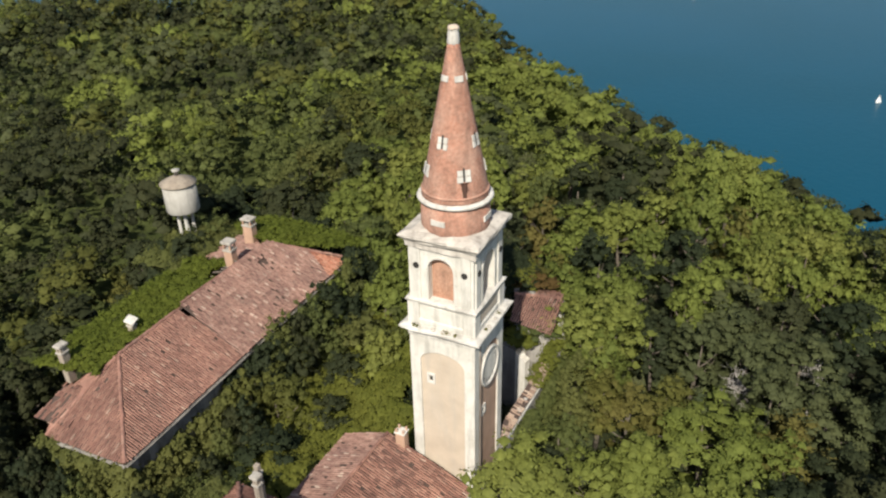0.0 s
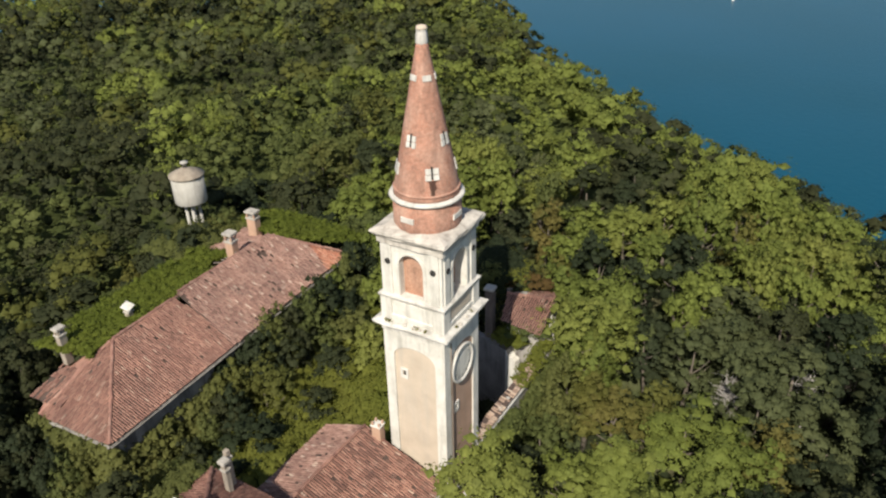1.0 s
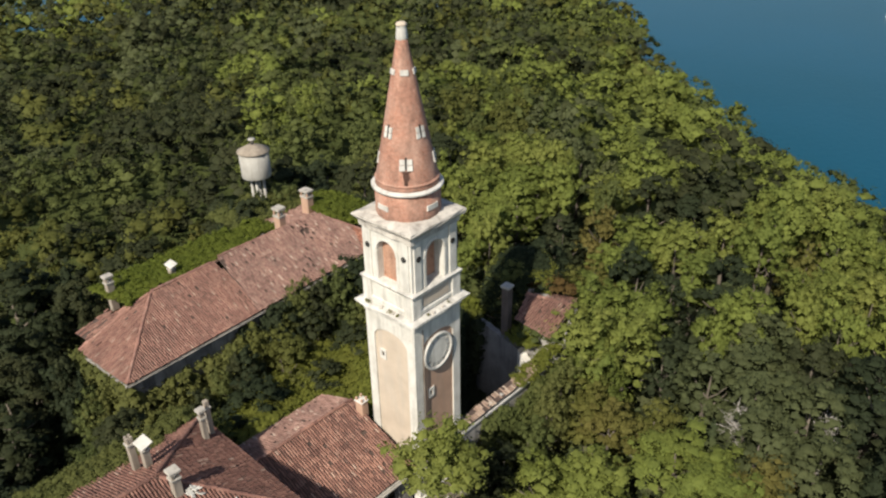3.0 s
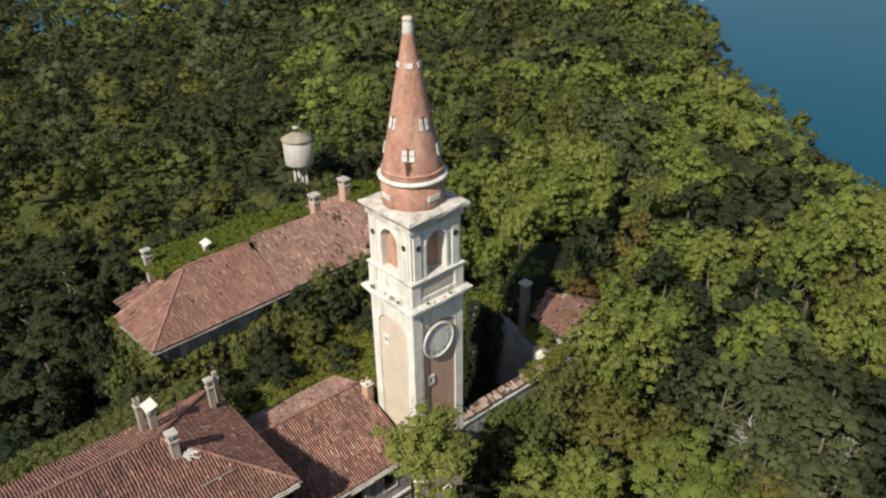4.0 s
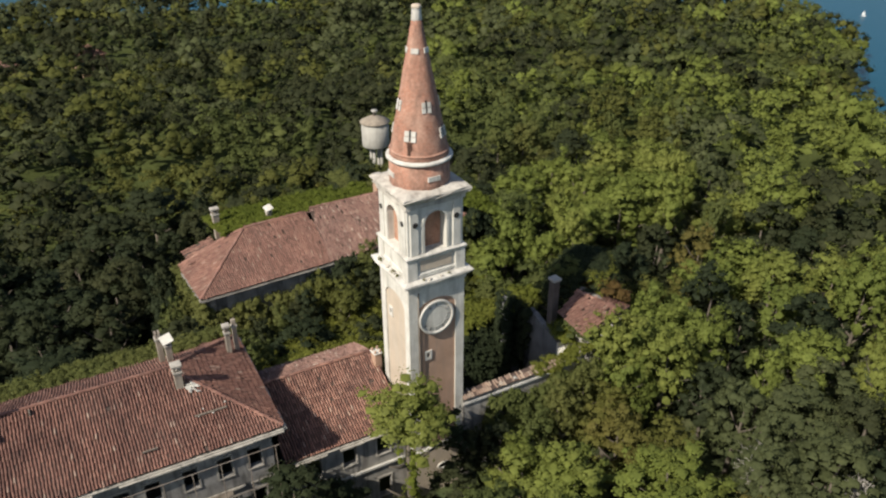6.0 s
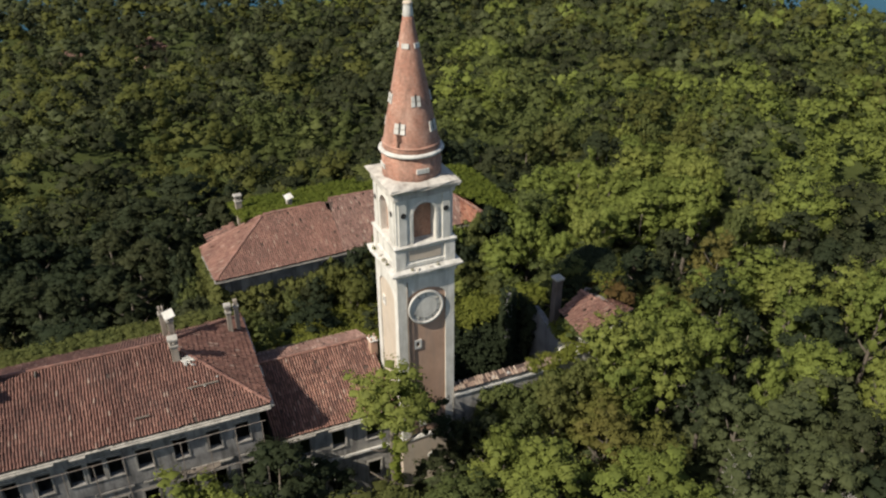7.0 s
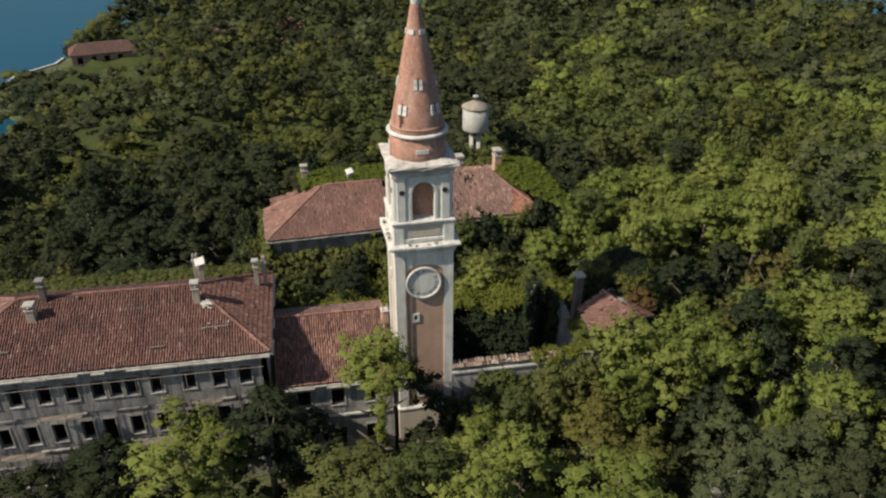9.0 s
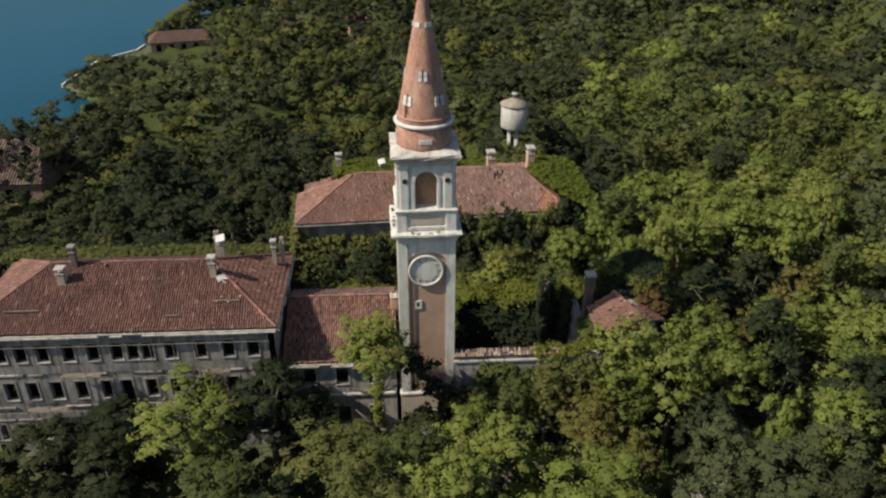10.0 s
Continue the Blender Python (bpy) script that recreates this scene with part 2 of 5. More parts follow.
def merge(pieces):
    verts, faces = [], []
    for v, f in pieces:
        k = len(verts)
        verts += list(v)
        faces += [tuple(i + k for i in q) for q in f]
    return verts, faces


def wall(length, height, thick, openings, bevel=0.0):
    """A wall along +x from the origin, its outer face at y = 0 and its body at y > 0, with openings (x0, x1, z0, z1) right through it."""
    xs = sorted({0.0, length, *[o[0] for o in openings], *[o[1] for o in openings]})
    zs = sorted({0.0, height, *[o[2] for o in openings], *[o[3] for o in openings]})

    def solid(i, k):
        if not (0 <= i < len(xs) - 1 and 0 <= k < len(zs) - 1):
            return False
        x, z = (xs[i] + xs[i + 1]) / 2, (zs[k] + zs[k + 1]) / 2
        return not any(a < x < b and c < z < d for a, b, c, d in openings)

    bm = bmesh.new()
    seen = {}

    def v(x, y, z):
        key = (round(x, 4), round(y, 4), round(z, 4))
        if key not in seen:
            seen[key] = bm.verts.new(key)
        return seen[key]

    for i in range(len(xs) - 1):
        for k in range(len(zs) - 1):
            if not solid(i, k):
                continue
            a, b, c, d = xs[i], xs[i + 1], zs[k], zs[k + 1]
            quads = [((a, 0, c), (b, 0, c), (b, 0, d), (a, 0, d)), ((a, thick, d), (b, thick, d), (b, thick, c), (a, thick, c))]
            if not solid(i - 1, k):
                quads.append(((a, 0, c), (a, 0, d), (a, thick, d), (a, thick, c)))
            if not solid(i + 1, k):
                quads.append(((b, 0, d), (b, 0, c), (b, thick, c), (b, thick, d)))
            if not solid(i, k - 1):
                quads.append(((a, 0, c), (a, thick, c), (b, thick, c), (b, 0, c)))
            if not solid(i, k + 1):
                quads.append(((a, thick, d), (a, 0, d), (b, 0, d), (b, thick, d)))
            for q in quads:
                bm.faces.new([v(*p) for p in q])
    return bm


def transform(bm, m):
    bmesh.ops.transform(bm, matrix=m, verts=bm.verts)
    return bm


def inside(poly, x, y):
    hit = np.zeros(np.shape(x), bool)
    for (ax, ay), (bx, by) in zip(poly, poly[1:] + poly[:1]):
        cross = (ay > y) != (by > y)
        with np.errstate(divide="ignore", invalid="ignore"):
            hit ^= cross & (x < (bx - ax) * (y - ay) / (by - ay + 1e-12) + ax)
    return hit


def roof_slope(house, corners, mat=TILES, seed=1, missing=0.006, pitch=0.21, rows=0.42, holes=()):
    """One slope of tiles: corners run eave left, eave right, then round the top. A boarded deck carries separate curved tiles.
    holes: (u, v, radius) where the tiles have slid away."""
    rng = np.random.default_rng(seed)
    p = [Vector(c) for c in corners]
    a = (p[1] - p[0]).normalized()
    n = a.cross(p[-1] - p[0]).normalized()
    s = n.cross(a)
    flat = [((q - p[0]).dot(a), (q - p[0]).dot(s)) for q in p]
    bm = bmesh.new()
    low = [bm.verts.new(q - n * 0.16) for q in p]
    top = [bm.verts.new(q - n * 0.02) for q in p]
    bm.faces.new(top)
    bm.faces.new(low[::-1])
    for k in range(len(p)):
        j = (k + 1) % len(p)
        bm.faces.new((low[k], low[j], top[j], top[k]))
    slope = part("roof_slope", bm, DECK, house)
    us, vs = [q[0] for q in flat], [q[1] for q in flat]
    gu, gv = np.meshgrid(np.arange(min(us) + pitch / 2, max(us), pitch), np.arange(min(vs) + rows * 0.4, max(vs), rows), indexing="ij")
    gu, gv = gu.ravel(), gv.ravel()
    keep = inside(flat, gu, gv) & (rng.random(len(gu)) > missing)
    for hu, hv, hr in holes:
        keep &= np.hypot(gu - hu, gv - hv) + rng.normal(0, hr * 0.15, len(gu)) > hr
    gu, gv = gu[keep], gv[keep]
    m = len(gu)
    gu = gu + rng.normal(0, 0.012, m) + 0.02 * np.sin(gv * 1.7 + gu * 0.3)
    gv = gv + rng.normal(0, 0.025, m)
    turn = rng.normal(0, 0.05, m)
    sag = 0.03 * np.sin(gu * 0.9 + 1) * np.sin(gv * 0.8) + rng.normal(0, 0.008, m)
    ang = np.linspace(0, math.pi, 5)
    out = np.zeros((m, 10, 3))
    for e, (off, wide, lift) in enumerate(((-0.5, 0.078, 0.03), (0.5, 0.060, 0.0))):
        for k, t in enumerate(ang):
            du, dv = wide * math.cos(t), off * (rows + 0.07)
            out[:, e * 5 + k, 0] = gu + du * np.cos(turn) - dv * np.sin(turn)
            out[:, e * 5 + k, 1] = gv + du * np.sin(turn) + dv * np.cos(turn)
            out[:, e * 5 + k, 2] = sag + lift + wide * 1.2 * math.sin(t)
    basis = np.array([a, s, n])
    verts = out.reshape(-1, 3) @ basis + np.array(p[0])
    quad = np.array([(k, k + 5, k + 6, k + 1) for k in range(4)])
    faces = (quad[None] + np.arange(m)[:, None, None] * 10).reshape(-1, 4)
    tiles = raw("roof_tiles", verts, faces.tolist(), mat, slope)
    tagged(tiles, kind="stuff")
    return slope


def ridge_caps(house, a, b, seed=1, mat=TILES, name="ridge_tiles", size=0.15):
    """A row of half-round caps from a to b."""
    rng = np.random.default_rng(seed)
    a, b = Vector(a), Vector(b)
    d = (b - a).normalized()
    side = d.cross(Vector((0, 0, 1))).normalized()
    up = side.cross(d)
    verts, faces = [], []
    count = int((b - a).length / 0.38)
    for k in range(count):
        c = a + d * (0.38 * k + 0.2) + side * rng.normal(0, 0.015) + up * rng.normal(0, 0.012)
        j = len(verts)
        for off, w in ((-0.21, size), (0.21, size * 0.82)):
            for i in range(6):
                t = math.pi * i / 5
                verts.append(c + d * off + side * (w * math.cos(t)) + up * (w * 0.9 * math.sin(t) + 0.01))
        faces += [(j + i, j + i + 6, j + i + 7, j + i + 1) for i in range(5)]
    return tagged(raw(name, verts, faces, mat, house), kind="stuff")


# ---- plants ----
def leaves_on(rng, centres, radii, each, size, lift, outward):
    """Leaf sprays over the outside of clumps: position, turned outwards, one quad each."""
    k = np.repeat(np.arange(len(centres)), each)
    d = rng.normal(size=(len(k), 3))
    d /= np.linalg.norm(d, axis=1)[:, None]
    d[:, 2] = np.where(d[:, 2] < -0.35, -d[:, 2], d[:, 2])
    where = centres[k] + d * radii[k] * rng.uniform(0.84, 1.13, (len(k), 1))
    nrm = d + rng.normal(0, 0.42, d.shape) + (0, 0, lift)
    nrm /= np.linalg.norm(nrm, axis=1)[:, None]
    t = np.cross(nrm, rng.normal(size=d.shape))
    t /= np.linalg.norm(t, axis=1)[:, None]
    b = np.cross(nrm, t)
    w = size * rng.uniform(0.6, 1.35, (len(k), 1))
    quad = np.stack([where - t * w, where - b * w * 0.55 + nrm * w * 0.12, where + t * w, where + b * w * 0.55 + nrm * w * 0.12], 1)
    soft = outward[k] * 0.55 + d * 0.45 + nrm * 0.6 + (0, 0, 0.1)
    soft /= np.linalg.norm(soft, axis=1)[:, None]
    return quad.reshape(-1, 3), len(k), np.repeat(soft, 4, 0)


ICO = (1 + 5 ** 0.5) / 2
ICO_V = np.array([(-1, ICO, 0), (1, ICO, 0), (-1, -ICO, 0), (1, -ICO, 0), (0, -1, ICO), (0, 1, ICO),
                  (0, -1, -ICO), (0, 1, -ICO), (ICO, 0, -1), (ICO, 0, 1), (-ICO, 0, -1), (-ICO, 0, 1)]) / math.hypot(1, ICO)
ICO_F = np.array([(0, 11, 5), (0, 5, 1), (0, 1, 7), (0, 7, 10), (0, 10, 11), (1, 5, 9), (5, 11, 4), (11, 10, 2), (10, 7, 6), (7, 1, 8),
                  (3, 9, 4), (3, 4, 2), (3, 2, 6), (3, 6, 8), (3, 8, 9), (4, 9, 5), (2, 4, 11), (6, 2, 10), (8, 6, 7), (9, 8, 1)])


OCT_V = np.array([(1, 0, 0), (-1, 0, 0), (0, 1, 0), (0, -1, 0), (0, 0, 1), (0, 0, -1)], float)
OCT_F = np.array([(0, 2, 4), (2, 1, 4), (1, 3, 4), (3, 0, 4), (2, 0, 5), (1, 2, 5), (3, 1, 5), (0, 3, 5)])


def foliage(rng, centres, radii, each, size, lift=0.45, core=0.68, hubs=None, plain=False):
    """Clumps: a leafy heart each, and leaf sprays all over it; hubs are the crowns' middles. Returns verts, faces and soft outward normals."""
    centres, radii = np.asarray(centres, float), np.asarray(radii, float)
    if radii.ndim == 1:
        radii = np.repeat(radii[:, None], 3, 1)
    n = len(centres)
    if hubs is None:
        outward = np.tile((0.0, 0.0, 1.0), (n, 1))
    else:
        outward = (centres - hubs) * (1, 1, 0.8)
        outward /= np.linalg.norm(outward, axis=1)[:, None] + 1e-6
    hv, hf = (OCT_V, OCT_F) if plain else (ICO_V, ICO_F)
    count = len(hv)
    heart = hv[None] * rng.uniform(0.6, 1.2, (n, count, 1)) * radii[:, None] * core + centres[:, None]
    faces = (hf[None] + np.arange(n)[:, None, None] * count).reshape(-1, 3)
    quads, m, soft = leaves_on(rng, centres, radii, each, size, lift, outward)
    around = hv[None] * 0.55 + outward[:, None] * 0.8
    around = around.reshape(-1, 3) / np.linalg.norm(around.reshape(-1, 3), axis=1)[:, None]
    sprays = np.arange(m * 4).reshape(-1, 4) + n * count
    return np.concatenate([heart.reshape(-1, 3), quads]), faces.tolist() + sprays.tolist(), np.concatenate([around, soft])


def foliage_mesh(name, rng, centres, radii, each, size, mat, lift=0.45, core=0.68, hubs=None, plain=False):
    v, f, soft = foliage(rng, centres, radii, each, size, lift, core, hubs, plain)
    me = bpy.data.meshes.new(name)
    me.from_pydata(v.tolist(), [], f)
    me.shade_smooth()
    me.normals_split_custom_set_from_vertices(soft.tolist())
    me.materials.append(mat)
    return me


def crown_clumps(rng, radius, height, base, count, droop=0.25, tuft=0.16, round_=False):
    """Clump places and sizes for an uneven crown: boughs that carry flat pads of tufts round a centre, with gaps between them."""
    boughs = max(5, count // (9 if not round_ else 2))
    d = rng.normal(size=(boughs, 3))
    d /= np.linalg.norm(d, axis=1)[:, None]
    d[:, 2] = np.abs(d[:, 2]) * 1.1 - droop
    reach = rng.uniform(0.5, 0.92, (boughs, 1)) if not round_ else rng.uniform(0.78, 0.92, (boughs, 1))
    heads = d * reach * (radius, radius, (height - base) * 0.60) + (0, 0, base + (height - base) * 0.40)
    pick = np.arange(count) % boughs
    off = rng.normal(0, 1 if not round_ else 0.5, (count, 3)) * (radius * 0.17, radius * 0.17, (height - base) * 0.055)
    centres = heads[pick] + off
    # pads slope down and outwards
    out = np.linalg.norm(centres[:, :2] - heads[pick][:, :2] * 0.6, axis=1)
    centres[:, 2] -= out * 0.10
    top = centres[:, 2].max()
    centres[:, 2] = np.maximum(base + (centres[:, 2] - base) * (height - 0.4 - base) / (top - base), base)
    size = rng.uniform(0.75, 1.35, count) * tuft * radius
    radii = np.stack([size * 1.12, size * 1.12, size * 0.85], 1)
    return centres, radii


def trunk_of(rng, height, radius, lean=0.0, limbs=5):
    bend = rng.normal(0, 0.35, 2)
    pts = [(0, 0, -0.2), (bend[0] * 0.3, bend[1] * 0.3, height * 0.25), (bend[0] + lean * 0.5, bend[1], height * 0.5), (bend[0] * 1.3 + lean, bend[1] * 1.2, height * 0.78)]
    r = 0.03 * height
    pieces = [tube(pts, [r, r * 0.75, r * 0.5, r * 0.18], 7)]
    for k in range(limbs):
        a = rng.uniform(0, 2 * math.pi)
        z = height * rng.uniform(0.28, 0.6)
        start = Vector((bend[0] * z / height * 1.6, bend[1] * z / height * 1.6, z))
        end = start + Vector((math.cos(a), math.sin(a), rng.uniform(0.5, 1.0))) * radius * rng.uniform(0.5, 0.8)
        mid = (start + end) / 2 + Vector((0, 0, -0.2))
        pieces.append(tube([start, mid, end], [r * 0.4, r * 0.28, r * 0.08], 5))
    return merge(pieces)


def tree_kind(seed, radius, height, mat, count=130, each=11, size=0.17, base=0.32, tuft=0.16, round_=False, lean=0.0):
    """The two meshes of one kind of tree."""
    rng = np.random.default_rng(seed)
    c, r = crown_clumps(rng, radius, height, height * base, count, tuft=tuft, round_=round_)
    # a sparse dark middle that closes the crown
    mid = rng.normal(0, 1, (16, 3)) * (radius * 0.3, radius * 0.3, height * 0.09) + (0, 0, height * (0.34 + base * 0.7))
    c = np.concatenate([c, mid])
    r = np.concatenate([r, np.full((16, 3), radius * 0.24)])
    if lean:
        c[:, 0] += lean * c[:, 2] / height
    crown = foliage_mesh("crown", rng, c, r, each, size, mat, core=0.84 if round_ else 0.74, plain=True, hubs=np.array((lean * 0.5, 0, height * (0.3 + base * 0.5))))
    v, f = trunk_of(rng, height * 0.92, radius, lean)
    trunk = bpy.data.meshes.new("trunk")
    trunk.from_pydata([tuple(q) for q in v], [], f)
    trunk.shade_smooth()
    trunk.materials.append(BARK)
    return trunk, crown


def plant_tree(kind, x, y, scale, turn, label, group="woodland trees", name="tree", z=0.0, tall=1.0):
    ob = thing(name, pose(x, y, z, 0, 0, turn) @ Matrix.Diagonal((scale, scale, scale * tall, 1)), label, "tree" if name == "tree" else "bush", group)
    for me, nm in zip(kind, ("trunk", "crown")):
        mesh_part(nm, me, None, ob)
    return ob

# ---- ground and water ----
SHORE = [(40, 72), (26, 90), (13.5, 100), (-2, 114.5), (-15.5, 124.5), (-31, 133), (-50, 153), (-67, 162), (-94, 204), (-112, 214), (-140, 216), (-176, 186), (-205, 172),
         (-228, 140), (-238, 80), (-232, 20), (-218, -6), (-204, -25), (-180, -27), (-161, -28), (-152, -34), (-131, -36), (-122, -28), (-113, -20), (-99, -22), (-86, -27), (-76, -38), (-40, -46), (30, -40), (52, -5)]


def island():
    bm = bmesh.new()
    mid = Vector((-100, 80))
    rings = []
    for k, (inset, z) in enumerate(((1.035, -3.0), (1.0, -0.25), (0.985, 0.0), (0.93, 0.25), (0.6, 0.4))):
        rings.append([bm.verts.new((mid.x + (x - mid.x) * inset, mid.y + (y - mid.y) * inset, z - (0.3 if k > 2 else 0))) for x, y in SHORE])
    for a, b in zip(rings, rings[1:]):
        for k in range(len(SHORE)):
            n = (k + 1) % len(SHORE)
            bm.faces.new((a[k], a[n], b[n], b[k]))
    bm.faces.new(rings[-1])
    bmesh.ops.recalc_face_normals(bm, faces=bm.faces)
    return tagged(part("ground", bm, GROUND), "wooded island soil with leaf litter and grass", "ground", kind="structure")


island()
bm = bmesh.new()
bmesh.ops.create_grid(bm, x_segments=8, y_segments=8, size=4000)
water = part("water", transform(bm, pose(-100, 100, -0.6)), WATER)
tagged(water, "calm blue lagoon water with fine ripples", "water", kind="structure")


# ---- bell tower ----
TOWER = pose(-17.70, 39.32, 0, 0.42, 0.65, 1.3)


def arch_panel(half, z0, spring, rise=None, segs=14):
    """Outline of an arched field on a face, from its foot up and over."""
    pts = [(-half, z0), (half, z0), (half, spring)]
    rise = half if rise is None else rise
    pts += [(half * math.cos(math.pi * k / segs), spring + rise * math.sin(math.pi * k / segs)) for k in range(1, segs)]
    return pts + [(-half, spring)]


def pierced_face(width, z0, z1, outline, face, depth):
    """A wall face of the tower, pierced by one arched outline whose edges go back by depth. In local coordinates: x along, y inwards, z up."""
    bm = bmesh.new()
    half = width / 2
    lo = [bm.verts.new((x, 0, z)) for x, z in outline]
    back = [bm.verts.new((x, depth, z)) for x, z in outline]
    count = len(outline)
    right = [k for k in range(count) if 1 <= k <= count // 2 + 1]
    top = max(range(count), key=lambda k: outline[k][1])
    cr0, cr1 = bm.verts.new((half, 0, z0)), bm.verts.new((half, 0, z1))
    cl0, cl1 = bm.verts.new((-half, 0, z0)), bm.verts.new((-half, 0, z1))
    rim = bm.verts.new((0, 0, z1))
    bm.faces.new([cr0, cr1, rim] + [lo[k] for k in range(top, 0, -1)])
    bm.faces.new([rim, cl1, cl0] + [lo[0]] + [lo[k] for k in range(count - 1, top - 1, -1)])
    if outline[0][1] > z0 + 1e-3:
        bm.faces.new([cl0, cr0, lo[1], lo[0]])
    for k in range(count):
        n = (k + 1) % count
        bm.faces.new((lo[k], lo[n], back[n], back[k]))
    bmesh.ops.recalc_face_normals(bm, faces=bm.faces)
    return transform(bm, face)


def filled(outline, y, face, uv_scale=1.0):
    bm = bmesh.new()
    uv = bm.loops.layers.uv.new("UVMap")
    f = bm.faces.new([bm.verts.new((x, y, z)) for x, z in outline])
    f.normal_update()
    if f.normal.y > 0:
        f.normal_flip()
    for loop in f.loops:
        loop[uv].uv = (loop.vert.co.x, loop.vert.co.z)
    return transform(bm, face)


def cornice(levels, sides=4, wave=0.0, seed=3):
    """A square moulding from (half width, height) pairs, its long edges slightly uneven."""
    rng = np.random.default_rng(seed)
    bm = bmesh.new()
    rings = []
    cuts = 6
    for h, z in levels:
        ring = []
        for k in range(4):
            a, b = [(-h, -h), (h, -h), (h, h), (-h, h)][k], [(h, -h), (h, h), (-h, h), (-h, -h)][k]
            for i in range(cuts):
                f = i / cuts
                ring.append(bm.verts.new((a[0] + (b[0] - a[0]) * f + rng.normal(0, wave), a[1] + (b[1] - a[1]) * f + rng.normal(0, wave), z + rng.normal(0, wave * 0.7))))
        rings.append(ring)
    for a, b in zip(rings, rings[1:]):
        for k in range(len(a)):
            n = (k + 1) % len(a)
            bm.faces.new((a[k], a[n], b[n], b[k]))
    bm.faces.new(rings[0][::-1])
    bm.faces.new(rings[-1])
    bmesh.ops.recalc_face_normals(bm, faces=bm.faces)
    return bm


def bell_tower():
    t = thing("bell_tower", TOWER, "tall white plastered bell tower with a red brick spire", "tower")
    half, z_low, z_up = 2.36, 21.3, 28.05
    faces = [pose(0, 0, 0, 0, 0, a) @ pose(0, -half, 0) for a in (0, 90, 180, 270)]
    shaft_arch = arch_panel(1.62, 0.0, 19.0, 0.95)
    for k, f in enumerate(faces):
        part("shaft_face", pierced_face(2 * half, 0, z_low, shaft_arch, f, 0.13), WHITE, t)
        part("shaft_panel", filled(shaft_arch, 0.125, f), CREAM if k in (0, 3) else ROSE, t, "cream plaster panel" if k in (0, 3) else "worn rose plaster panel")
    part("base_course", cornice([(2.36, 5.0), (2.44, 5.04), (2.52, 5.16), (2.52, 5.3), (2.42, 5.36), (2.3, 5.42)], wave=0.015, seed=21), STONE, t)
    part("base_block", cornice([(2.44, 0.0), (2.44, 5.02)], wave=0.0), CREAM, t)
    oval = part("oval_window", transform(transform(lathe([(0.30, 0.0), (0.46, 0.0), (0.46, 0.08), (0.40, 0.1), (0.30, 0.08), (0.30, 0.0)], 28), Matrix.Diagonal((1.35, 0.8, 1, 1))), faces[1] @ pose(0.45, -0.08, 2.85, 90, 0, 0)), STONE, t)
    part("oval_opening", transform(transform(lathe([(0.31, 0.0), (0.31, 0.02)], 28), Matrix.Diagonal((1.35, 0.8, 1, 1))), faces[1] @ pose(0.45, -0.09, 2.85, 90, 0, 0)), DARK, oval)
    # small framed slits
    def slit(face, x, z, w=0.62, h=0.86, y=0.125):
        fr = part("slit_frame", transform(slit_frame(w, h), face @ pose(x, y, z)), STONE, t)
        part("slit_opening", transform(box(bmesh.new(), (-0.11, -0.02, -0.2), (0.11, 0.04, 0.24), 0.03), face @ pose(x, y, z)), DARK, fr)
    def slit_frame(w, h):
        bm = bmesh.new()
        box(bm, (-w / 2, -0.09, -h / 2), (-0.14, 0.05, h / 2), 0.015)
        box(bm, (0.14, -0.09, -h / 2), (w / 2, 0.05, h / 2), 0.015)
        box(bm, (-0.14, -0.088, 0.24), (0.14, 0.05, h / 2), 0.01)
        box(bm, (-0.14, -0.088, -h / 2), (0.14, 0.05, -0.2), 0.01)
        return bm
    slit(faces[1], -0.75, 14.8)
    slit(faces[1], -0.45, 6.7)
    slit(faces[0], -0.9, 17.6)
    v, f = tube([(-1.56, -0.05, 5.6), (-1.56, -0.05, 20.8)], [0.05, 0.05], 6)
    raw("drain_pipe", [faces[1] @ Vector(p) for p in v], f, STEEL, t)
    # clock
    face = faces[1] @ pose(-0.08, 0, 18.25, 90, 0, 0) @ Matrix.Diagonal((1.05, 1.05, 1, 1))
    dial = part("clock_dial", transform(lathe([(0.9, -0.16), (1.36, -0.16), (1.36, 0.02), (1.3, 0.05), (0.6, 0.05), (0.02, 0.05)], 56), face), WHITE, t, "blank round clock face of pale stone")
    part("clock_ring", transform(lathe([(1.22, 0.0), (1.42, 0.0), (1.42, 0.14), (1.38, 0.17), (1.26, 0.17), (1.22, 0.13), (1.22, 0.0)], 56), face), STONE, dial)
    part("inner_ring", transform(lathe([(0.84, 0.04), (0.88, 0.04), (0.88, 0.07), (0.84, 0.07), (0.84, 0.04)], 56), face), STONE, dial)
    for k in range(12):
        if k in (2, 3, 11):
            continue
        part("hour_mark", transform(box(bmesh.new(), (-0.07, -0.13, 0.045), (0.07, 0.13, 0.075), 0.01), face @ pose(0, 0, 0, 0, 0, k * 30) @ pose(0, 1.04, 0)), GREYWALL, dial)
    # lower cornice, attic and sill course
    part("lower_cornice", cornice([(2.3, 20.9), (2.42, 21.0), (2.42, 21.3), (2.58, 21.42), (2.74, 21.6), (2.86, 21.66), (2.86, 21.82), (2.7, 21.86), (2.2, 21.95)], wave=0.025), STONE, t)
    part("attic_block", cornice([(2.30, 21.9), (2.30, 22.0), (2.36, 22.06), (2.36, 22.3), (2.28, 22.36), (2.28, 23.55)], wave=0.006), WHITE, t)
    for sx in (-1, 1):
        for sy in (-1, 1):
            boxed("attic_pier", (sx * 1.98 - 0.42, sy * 1.98 - 0.42, 21.92), (sx * 1.98 + 0.42, sy * 1.98 + 0.42, 23.6), WHITE, t, bevel=0.03)
